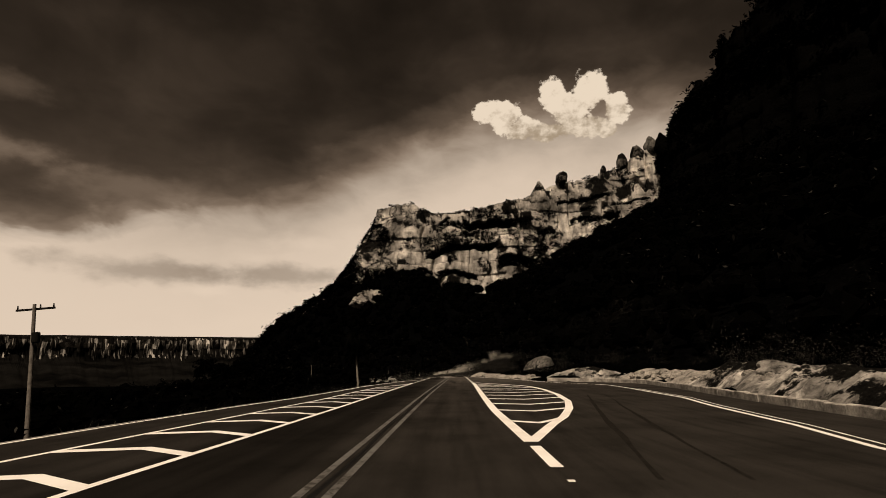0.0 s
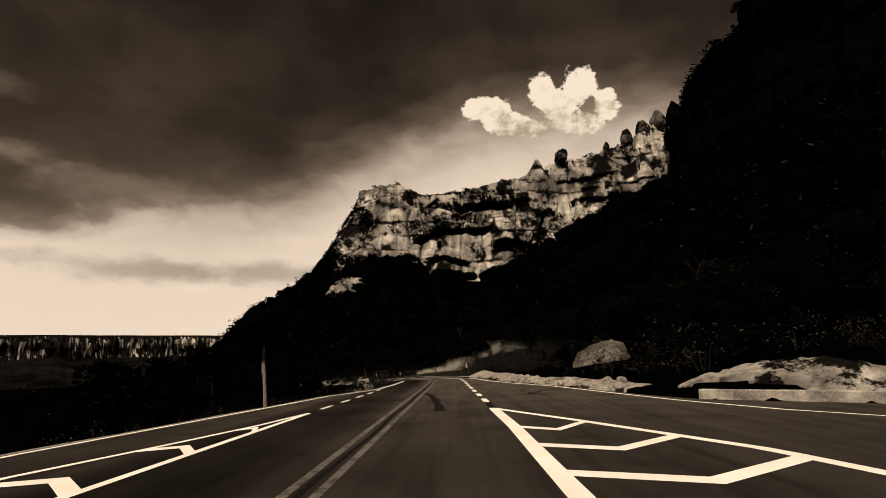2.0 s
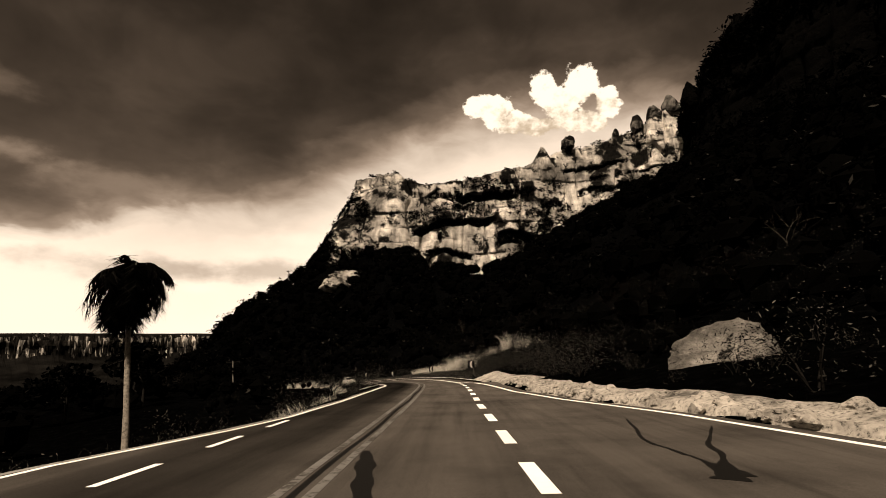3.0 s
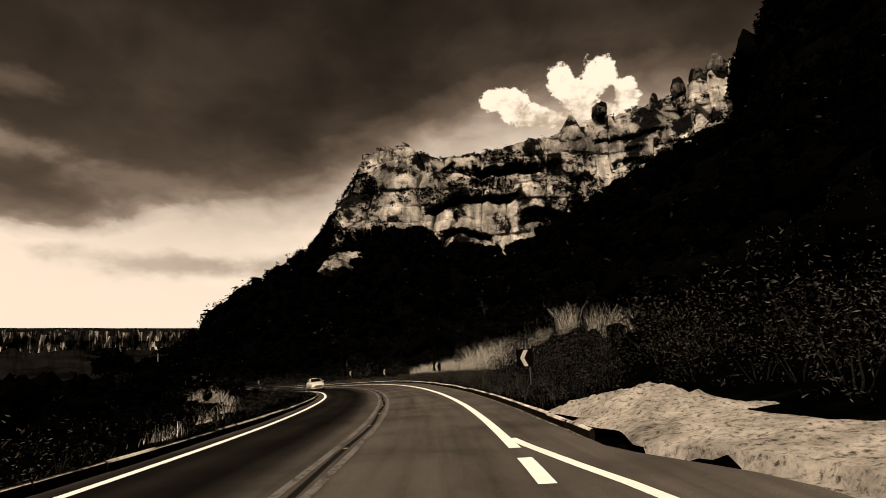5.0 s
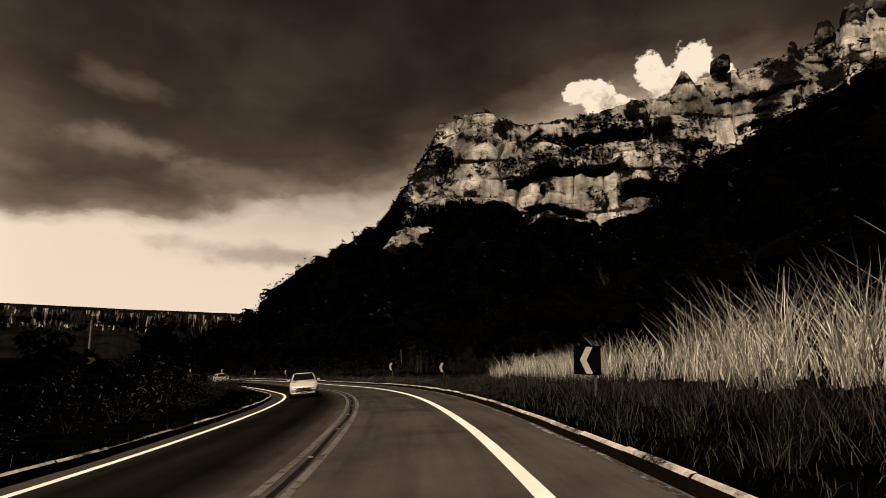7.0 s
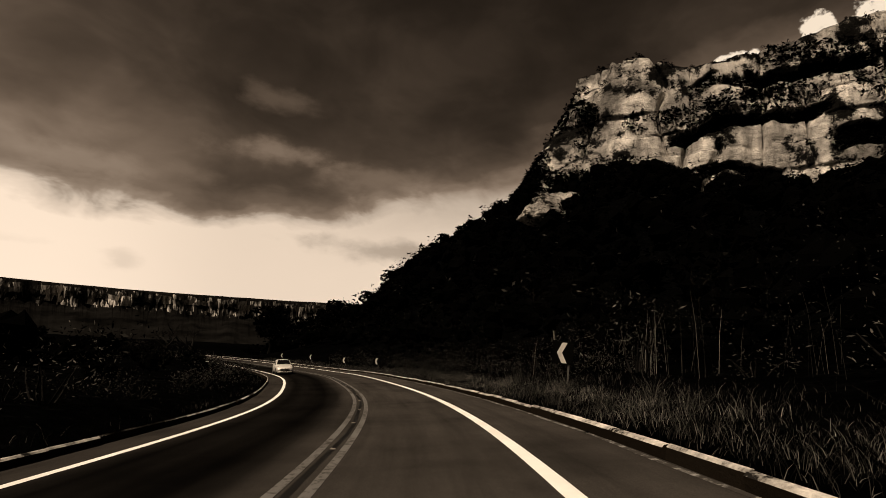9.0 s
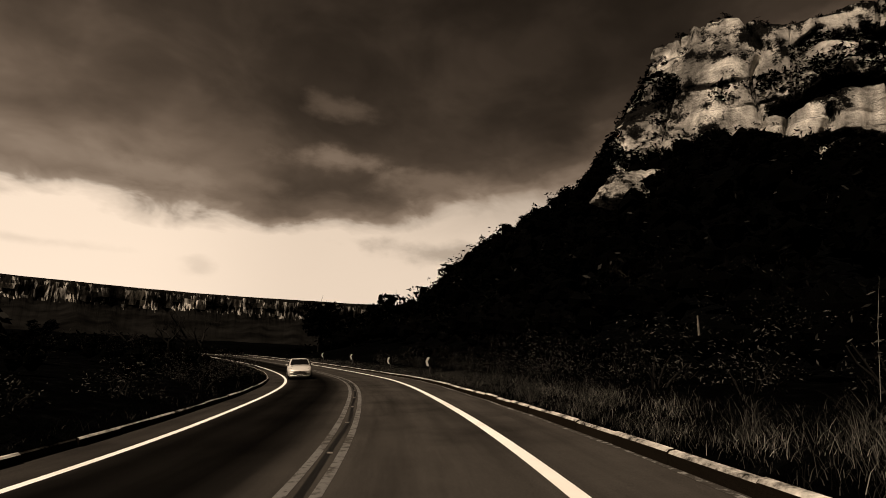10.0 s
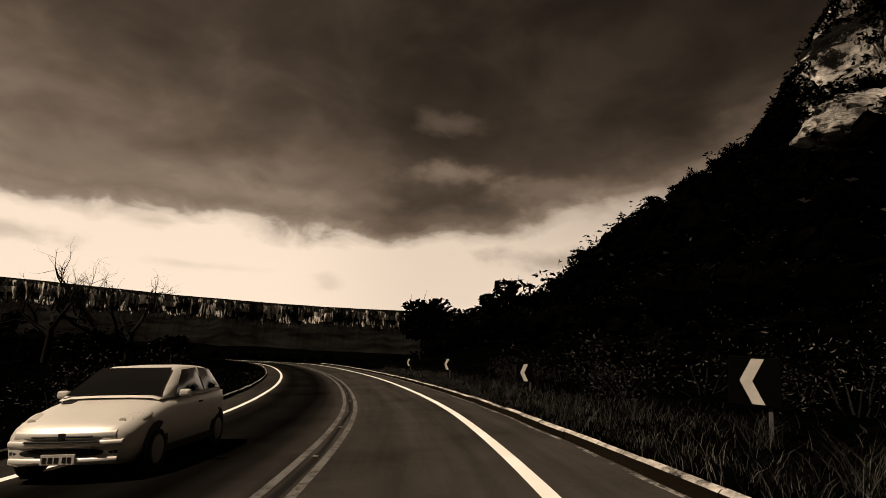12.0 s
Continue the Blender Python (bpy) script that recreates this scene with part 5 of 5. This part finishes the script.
# ---- grasses ----
def blades(roots, heights, width, lean, seed):
    rr = np.random.default_rng(seed)
    n = len(roots)
    a = rr.uniform(0, 6.283, n)
    side = np.stack([np.cos(a), np.sin(a), np.zeros(n)], 1) * width * rr.uniform(0.6, 1.4, (n, 1))
    b = rr.uniform(0, 6.283, n)
    bend = np.stack([np.cos(b), np.sin(b), np.zeros(n)], 1) * (lean * rr.uniform(0.2, 1.0, n) * heights)[:, None]
    up = np.stack([np.zeros(n), np.zeros(n), heights], 1)
    mid = roots + up * 0.55 + bend * 0.35
    tip = roots + up * 0.95 + bend
    V = np.stack([roots - side, roots + side, mid + side * 0.7, mid - side * 0.7, tip], 1).reshape(-1, 3)
    i = np.arange(n) * 5
    F = np.concatenate([np.stack([i, i + 1, i + 2, i + 3], 1), np.stack([i + 3, i + 2, i + 4, i + 4], 1)])
    me = bpy.data.meshes.new("grass")
    quads, tris = F[:n], F[n:, :3]
    me.from_pydata(V.tolist(), [], quads.tolist() + tris.tolist())
    return me


def grass(name, label, patches, width, lean, mat, seed):
    """Patches of (run, offset, spread along, spread across, blades, height)."""
    rr = np.random.default_rng(seed)
    R, H = [], []
    for s, off, ds, do, n, h in patches:
        ss, oo = s + rr.normal(size=n) * ds, off + rr.normal(size=n) * do
        oo = np.where(off > 0, np.maximum(oo, paved_right(ss) + 0.22), np.minimum(oo, paved_left(ss) - 0.15))
        P = on_road(ss, oo)
        P[:, 2] = land(P[:, 0], P[:, 1]) - 0.03
        R.append(P)
        H.append(h * rr.uniform(0.35, 1.1, n))
    me = blades(np.concatenate(R), np.concatenate(H), width, lean, seed)
    me.materials.append(mat)
    return tagged(new(name, me), label, "grass", kind="stuff")


verge = []
for s in np.arange(106, 262, 0.9):
    pr, pl = float(paved_right(np.array([s]))[0]), float(paved_left(np.array([s]))[0])
    if s > 111:
        verge.append((s, pr + 0.8, 0.5, 0.45, int(290 * rr.uniform(0.3, 1.2)), rr.uniform(0.10, 0.26)))
        verge.append((s, pr + 2.2, 0.6, 0.8, int(270 * rr.uniform(0.2, 1.2)), rr.uniform(0.16, 0.36)))
    if 130 < s < 158:
        verge.append((s, pr + 2.9, 0.6, 0.6, 330, rr.uniform(0.35, 0.6)))
    verge.append((s, pl - 0.5, 0.5, 0.3, int(20 * rr.uniform(0.1, 1.2)), rr.uniform(0.15, 0.3)))
    # arching tussocks stand up here and there
    if s > 111 and rr.uniform() < 0.5:
        verge.append((s + rr.uniform(-0.4, 0.4), pr + rr.uniform(0.6, 2.2), 0.1, 0.1, 130, rr.uniform(0.4, 0.75)))
for s in np.arange(10, 106, 1.0):
    pl = float(paved_left(np.array([s]))[0])
    verge.append((s, pl - 0.5, 0.6, 0.3, int(34 * rr.uniform(0.2, 1.2)), rr.uniform(0.2, 0.5)))
grass("verge_grass", "grey-green grass growing behind the kerbs", verge, 0.0042, 1.1, GREEN, 31)
straw = []
for k in range(95):
    s = rr.uniform(133.5, 157)
    straw.append((s, rr.uniform(8.0, 11.6), 0.16, 0.16, int(rr.uniform(26, 85)), keyed(s, [(133, 2.35), (143, 2.1), (147, 1.3), (157, 0.9)]) * rr.uniform(0.4, 1.15)))
for k in range(45):
    straw.append((rr.uniform(146, 157.5), rr.uniform(7.4, 9.4), 0.15, 0.15, int(rr.uniform(26, 65)), rr.uniform(0.6, 1.3)))
# tall tufts higher on the bank
for s, off, h in ((138.5, 16.6, 2.7), (138.2, 17.2, 2.4), (135, 17.4, 2.65), (134, 18.0, 2.8), (133, 18.4, 2.6), (131.5, 18.8, 2.2), (140.5, 15.0, 1.5), (139.8, 15.4, 1.4)):
    straw.append((s, off, 0.26, 0.26, 130, h))
for s, off, h in ((140.5, -11.6, 1.5), (141.6, -12.2, 1.4), (139.0, -11.3, 1.2), (143.2, -12.6, 1.2), (147, -13.2, 1.3), (150, -14.5, 1.3), (135, -10.0, 0.9), (128, -8.6, 0.9), (122, -8.0, 0.8), (116, -7.6, 0.7), (99, -6.6, 0.8), (104, -8.4, 0.8), (87, -6.0, 0.7), (90, -6.6, 0.8), (76, -7.2, 0.7), (70.5, -6.8, 0.7)):
    straw.append((s, off, 0.4, 0.35, 100, h * 0.8))
grass("dry_grass", "tall pale dry grass in tufts on the road bank", straw, 0.010, 0.8, STRAW, 33)
hay = []
for s in np.arange(150, 262, 0.8):
    lush = 1.0 if 163 < s < 196 else 0.2
    hay.append((s, float(paved_right(np.array([s]))[0]) + rr.uniform(0.7, 2.2), 0.35, 0.25, int(230 * lush * rr.uniform(0.2, 1.3)), rr.uniform(0.12, 0.38)))
grass("greying_grass", "greying grass tufts on the verge behind the kerb", hay, 0.0034, 1.0, HAY, 34)
stalks = []
for s, off in ((176, 8.6), (177.5, 9.2), (174.3, 8.9), (171.6, 9.4), (181.5, 9.6), (184.5, 8.8)):
    stalks.append((s, off, 0.4, 0.3, 12, 2.3))
grass("tall_stalks", "sparse tall dry stalks in the scrub", stalks, 0.004, 0.3, HAY, 35)


# ---- chevron signs ----
SIGNFACE, SIGNBACK, POST = plain("black_sign_sheet", (0.003, 0.0028, 0.0025), 0.9, 0.0, grain=4), plain("bare_sign_metal", (0.12, 0.11, 0.10), 0.6, 0.3, 0.6), plain("painted_post", (0.09, 0.085, 0.08), 0.7, 0.0)
CHEVRON = plain("reflective_white_sheet", (0.56, 0.53, 0.48), 0.5, 0.3, grain=5, vary=0.2)


def chevron_sign():
    thing = tagged(new("chevron_sign"), "black road sign with one white chevron on a grey post", "road sign", "chevron signs round the bend")
    part("post", box_bm(0.06, 0.06, 2.30, (0.20, 0.05, 0.80), 0.01), thing, "", POST)
    board = part("board", box_bm(0.68, 0.03, 0.72, (0, 0, 1.60), 0.012), thing, "dark square board", SIGNFACE)
    bm = bmesh.new()
    for z0, z1, x0, x1 in ((1.60, 1.93, -0.19, -0.03), (1.27, 1.60, -0.03, -0.19)):
        a, b = (x0, x1) if z0 > 1.5 else (x0 - 0.0, x1)
        w = 0.165
        f = [(a, z0), (a + w, z0), (b + w, z1), (b, z1)]
        lo = [bm.verts.new((x, -0.019, z)) for x, z in f]
        hi = [bm.verts.new((x, -0.023, z)) for x, z in f]
        bm.faces.new(hi)
        for k in range(4):
            bm.faces.new((lo[k], lo[(k + 1) % 4], hi[(k + 1) % 4], hi[k]))
    bmesh.ops.recalc_face_normals(bm, faces=bm.faces)
    part("chevron", bm, board, "white reflective chevron", CHEVRON)
    part("brace", box_bm(0.60, 0.02, 0.05, (0, 0.026, 1.60)), board, "", SIGNBACK)
    return thing


first = None
for x, y, z, turn, lean in ((6.3, 107.9, 0.08, -6, 0), (2.0, 132.8, -0.44, 6, 0), (-5.7, 157.3, -1.26, 14, 1.5), (-12.2, 167.6, -1.55, 10, 2), (-37.6, 199.2, -3.71, 12, 1), (-47.6, 208.2, -4.33, 14, -2), (-58.6, 215.6, -4.62, 20, 0), (-71.5, 224.5, -5.18, 30, 0)):
    m = pose(x, y, z + 0.1, 0, lean, turn)
    if first is None:
        first = chevron_sign()
        first.matrix_world = m
    else:
        copy_thing(first, m)


# ---- poles ----
def power_pole(x, y, top, label, arm=1.9, turn=0, lean=0):
    z0 = here(x, y) - 0.5
    thing = tagged(new("power_pole"), label, "power pole")
    thing.matrix_world = pose(x, y, z0, 0, lean, turn)
    h = top - z0
    part("shaft", cyl_bm(0.15, h, (0, 0, h / 2), segments=12, r2=0.09), thing, "", WEATHERED)
    part("crossarm", box_bm(arm, 0.10, 0.12, (0, 0.14, h - 0.28), 0.01), thing, "", BARK)
    for k in (-0.46, 0.12, 0.46):
        part("insulator", cyl_bm(0.05, 0.22, (arm * k, 0.14, h - 0.11), segments=8, r2=0.03), thing, "", BARK)
    return thing


p = power_pole(-23.1, 31.0, 5.3, "concrete power pole with a short crossarm below the road", 2.1, 8, -6)
h = 5.3 - (here(-23.1, 31.0) - 0.5)
part("transformer", cyl_bm(0.22, 0.6, (0.22, -0.1, h - 2.0), segments=14, bevel=0.03), p, "small pole-mounted box", BARK)
power_pole(-38.1, 161.0, 3.5, "slim power pole with a crossarm among the trees", 2.6, 20, -4)


# ---- cars ----
PAINT = plain("silver_car_paint", (0.70, 0.67, 0.62), 0.45, 0.4, 0.35, grain=2, vary=0.06)
GLASS = plain("dark_car_glass", (0.004, 0.004, 0.004), 0.06, 0.5)
TRIM, RUBBER = plain("black_plastic", (0.008, 0.008, 0.008), 0.6, 0.2), plain("tyre_rubber", (0.012, 0.012, 0.011), 0.85, 0.1)
ALLOY, LAMP = plain("wheel_steel", (0.35, 0.33, 0.31), 0.4, 0.5, 0.7), plain("lamp_lens", (0.55, 0.52, 0.48), 0.12, 0.6)
PLATE = plain("plate_white", (0.55, 0.52, 0.47), 0.6, 0.2)


def loft(rings, closed=True):
    n = len(rings[0])
    V = [p for r in rings for p in r]
    F = []
    for i in range(len(rings) - 1):
        for k in range(n if closed else n - 1):
            j = (k + 1) % n
            F.append([i * n + k, i * n + j, (i + 1) * n + j, (i + 1) * n + k])
    return V, F


def hatchback(label):
    """A small rounded hatchback, front towards +x, standing on z = 0."""
    car = tagged(new("car"), label, "car", "oncoming cars")
    body = []
    for x, w, zl, zt in ((1.92, 0.34, 0.28, 0.56), (1.90, 0.52, 0.24, 0.60), (1.85, 0.66, 0.22, 0.64), (1.74, 0.745, 0.20, 0.69), (1.55, 0.79, 0.20, 0.755), (1.30, 0.815, 0.20, 0.83), (1.0, 0.825, 0.20, 0.90), (0.78, 0.825, 0.20, 0.945), (0.2, 0.83, 0.20, 0.96), (-0.5, 0.83, 0.20, 0.97), (-1.2, 0.825, 0.22, 0.99), (-1.6, 0.79, 0.24, 1.0), (-1.82, 0.70, 0.28, 0.96), (-1.90, 0.56, 0.36, 0.86)):
        half = [(w * 0.86, zl), (w * 0.97, zl + 0.10), (w, (zl + zt) / 2 - 0.02), (w * 0.985, zt - 0.14), (w * 0.93, zt - 0.05), (w * 0.80, zt), (w * 0.4, zt + 0.025)]
        ring = [(x, y, z) for y, z in half] + [(x, -y, z) for y, z in half[::-1]]
        body.append(ring)
    V, F = loft(body)
    n = len(body[0])
    F += [[0, k + 1, n - 2 - k, n - 1] if k == 0 else [k, k + 1, n - 2 - k, n - 1 - k] for k in range(n // 2 - 1)]
    o = (len(body) - 1) * n
    F += [[o + n - 1 - k, o + n - 2 - k, o + k + 1, o + k] for k in range(n // 2 - 1)]
    part("body", mesh_from("body", V, [q[::-1] for q in F], PAINT, True), car, "pale painted body shell")
    cabin = []
    for x, wb, wt, zb, zt in ((0.92, 0.70, 0.66, 0.93, 0.96), (0.60, 0.73, 0.64, 0.95, 1.15), (0.20, 0.745, 0.585, 0.95, 1.375), (-0.05, 0.75, 0.575, 0.95, 1.415), (-0.55, 0.75, 0.575, 0.96, 1.43), (-1.05, 0.74, 0.57, 0.97, 1.41), (-1.35, 0.72, 0.56, 0.98, 1.36), (-1.62, 0.68, 0.58, 0.98, 1.17), (-1.80, 0.64, 0.60, 0.96, 1.0)):
        half = [(wb, zb), ((wb + wt) / 2 + 0.02, (zb + zt) / 2), (wt + 0.01, zt - 0.03), (wt * 0.86, zt), (wt * 0.4, zt + 0.012)]
        cabin.append([(x, y, z) for y, z in half] + [(x, -y, z) for y, z in half[::-1]])
    V, F = loft(cabin, False)
    part("roof", mesh_from("roof", V, [q[::-1] for q in F], PAINT, True), car, "pale roof and pillars")

    def pane(name, corners, lift):
        c = np.array(corners, float)
        a, b, d, e = c
        nrm = np.cross(b - a, e - a)
        nrm /= np.linalg.norm(nrm)
        k = 6
        P = [(a * (1 - i / k) + b * (i / k)) * (1 - j / k) + (e * (1 - i / k) + d * (i / k)) * (j / k) + nrm * (lift + 0.03 * math.sin(math.pi * i / k) * math.sin(math.pi * j / k)) for i in range(k + 1) for j in range(k + 1)]
        part(name, mesh_from(name, P, grid_faces(k + 1, k + 1)[:, ::-1], GLASS, True), car, "dark glass")

    pane("windscreen", [(0.86, 0.66, 0.985), (0.86, -0.66, 0.985), (0.22, -0.53, 1.375), (0.22, 0.53, 1.375)][::-1], 0.02)
    pane("rear_window", [(-1.42, 0.50, 1.33), (-1.42, -0.50, 1.33), (-1.74, -0.56, 1.06), (-1.74, 0.56, 1.06)][::-1], 0.02)
    for q in (1, -1):
        c1 = [(0.60, 0.745 * q, 1.0), (0.12, 0.60 * q, 1.34), (-0.48, 0.59 * q, 1.375), (-0.48, 0.76 * q, 1.0)]
        c2 = [(-0.54, 0.76 * q, 1.0), (-0.54, 0.59 * q, 1.375), (-1.12, 0.585 * q, 1.345), (-1.40, 0.72 * q, 1.02)]
        pane("side_window", c1 if q < 0 else c1[::-1], 0.04)
        pane("side_window", c2 if q < 0 else c2[::-1], 0.04)
        bm = bmesh.new()
        bmesh.ops.create_uvsphere(bm, u_segments=16, v_segments=10, radius=1.0)
        bmesh.ops.scale(bm, vec=(0.36, 0.15, 0.075), verts=bm.verts)
        bmesh.ops.rotate(bm, verts=bm.verts, matrix=Euler((radians(-14 * q), radians(17), radians(-24 * q))).to_matrix())
        bmesh.ops.translate(bm, vec=(1.53, 0.585 * q, 0.69), verts=bm.verts)
        for f in bm.faces:
            f.smooth = True
        lamp = part("headlight", bm, car, "clear glassy headlight", LAMP)
        part("bulb", cyl_bm(0.045, 0.03, (1.66, 0.56 * q, 0.71), "X", 12), lamp, "", PLATE)
        mirror = part("door_mirror", box_bm(0.10, 0.16, 0.11, (0.52, 0.885 * q, 1.01), 0.035), car, "pale door mirror", PAINT)
        part("mirror_arm", box_bm(0.06, 0.10, 0.05, (0.53, 0.79 * q, 0.98), 0.01), mirror, "", TRIM)
        part("sill", box_bm(2.2, 0.03, 0.10, (0.0, 0.815 * q, 0.26), 0.012), car, "", TRIM)
        part("door_handle", box_bm(0.16, 0.02, 0.03, (-0.30, 0.835 * q, 0.84), 0.006), car, "", TRIM)
        part("tail_light", box_bm(0.10, 0.14, 0.26, (-1.80, 0.62 * q, 0.84), 0.03), car, "", LAMP)
        for x in (1.18, -1.25):
            wheel = part("wheel", cyl_bm(0.27, 0.17, (x, 0.74 * q, 0.29), "Y", 24, bevel=0.02), car, "", RUBBER)
            part("tyre", cyl_bm(0.295, 0.165, (x, 0.745 * q, 0.295), "Y", 28, bevel=0.03), wheel, "", RUBBER)
            part("rim", cyl_bm(0.19, 0.03, (x, 0.825 * q, 0.295), "Y", 20, bevel=0.01), wheel, "steel wheel rim", ALLOY)
        part("wheel_arch", cyl_bm(0.35, 0.012, (1.18, 0.812 * q, 0.32), "Y", 28), car, "", TRIM)
        part("wheel_arch", cyl_bm(0.35, 0.012, (-1.25, 0.812 * q, 0.32), "Y", 28), car, "", TRIM)
        part("fog_light", cyl_bm(0.05, 0.03, (1.86, 0.55 * q, 0.37), "X", 12), car, "", LAMP)

    def nose(name, z0, z1, half, lift, mat, text=""):
        """A band wrapped round the front, bulging a little."""
        y, a = np.meshgrid(np.linspace(-half, half, 25), np.linspace(0, 1, 7), indexing="ij")
        z = z0 + (z1 - z0) * a
        x = 1.93 - 0.10 * (np.abs(y) / 0.66) ** 2.6 + lift + 0.02 * np.sin(math.pi * a) - 0.10 * np.clip(z - 0.53, 0, 1) - 0.06 * (a - 0.5) ** 4
        x = np.where((a < 0.01) | (a > 0.99), x - 0.05, x)
        return part(name, mesh_from(name, np.stack([x, y, z], -1).reshape(-1, 3), grid_faces(25, 7), mat, True), car, text)

    nose("nose_panel", 0.50, 0.64, 0.60, 0.0, PAINT)
    nose("grille", 0.545, 0.575, 0.36, 0.014, TRIM, "narrow dark grille slot")
    nose("bumper", 0.42, 0.525, 0.68, 0.02, PAINT, "pale bumper band")
    nose("grille", 0.490, 0.515, 0.44, 0.045, TRIM)
    nose("air_intake", 0.315, 0.43, 0.64, 0.0, TRIM, "wide dark lower intake")
    nose("lip", 0.225, 0.325, 0.64, 0.015, PAINT)
    part("badge", box_bm(0.03, 0.085, 0.10, (1.945, 0, 0.555), 0.02), car, "small dark badge", TRIM)
    plate = part("number_plate", box_bm(0.02, 0.40, 0.12, (1.965, 0, 0.30), 0.004), car, "pale plate with plain bars", PLATE)
    for k, w in ((-0.15, 0.05), (-0.08, 0.05), (-0.01, 0.05), (0.08, 0.045), (0.14, 0.045)):
        part("bar", box_bm(0.004, w, 0.065, (1.977, k, 0.295)), plate, "", TRIM)
    part("bonnet_vent", box_bm(0.16, 0.14, 0.01, (0.98, -0.52, 0.925), 0.003, Matrix.Rotation(radians(10), 3, "Y")), car, "", TRIM)
    for q in (0.1, -0.45):
        part("wiper", box_bm(0.02, 0.50, 0.015, (0.86, q, 1.0), 0.004, Matrix.Rotation(radians(8), 3, "X")), car, "", TRIM)
    part("aerial", cyl_bm(0.006, 0.25, (-0.95, 0, 1.52), segments=6), car, "", TRIM)
    return car


def on_lane(s, off):
    x, y, z = on_road(s, off)
    h = heading(s)
    slope = math.degrees(math.atan(-(on_road(s + 2, off)[2] - on_road(s - 2, off)[2]) / 4.0))
    return pose(x, y, z + 0.005, 0, 0, h + 180) @ pose(0, 0, 0, math.degrees(math.atan(bank(s))), -slope, 0)


car = hatchback("small pale rounded hatchback standing in the oncoming lane")
car.matrix_world = on_lane(218.3, -2.85)
copy_thing(car, on_lane(163.5, -2.4))


# ---- grit along the foot of the kerbs ----
DUST = paint_material("gutter_dust", 0.26, 0.40)
line_strip("gutter_dust", lambda s: paved_right(s) - 0.07 + 0.03 * np.sin(s * 1.3), 106, 262, 0.09, DUST, 0.8, 0.004, "broken line of pale grit in the gutter")


# ---- reflective studs along the centre ----
stud = part("road_stud", box_bm(0.07, 0.09, 0.016, (0, 0, 0.010), 0.005), road, "", WEATHERED)
stud.matrix_world = pose(*on_road(98.0, 0.0), 0, 0, heading(98.0))
for s in np.arange(102.0, 262.0, 4.0):
    copy_thing(stud, pose(*on_road(s, 0.0), 0, 0, heading(s)))

line_strip("gravel_edge", lambda s: edge_left(s) - 0.19 + 0.04 * np.sin(s * 0.9), 0, 92, 0.16, paint_material("edge_gravel", 0.20, 0.50), 0.8, 0.004, "strip of grey gravel at the road edge")
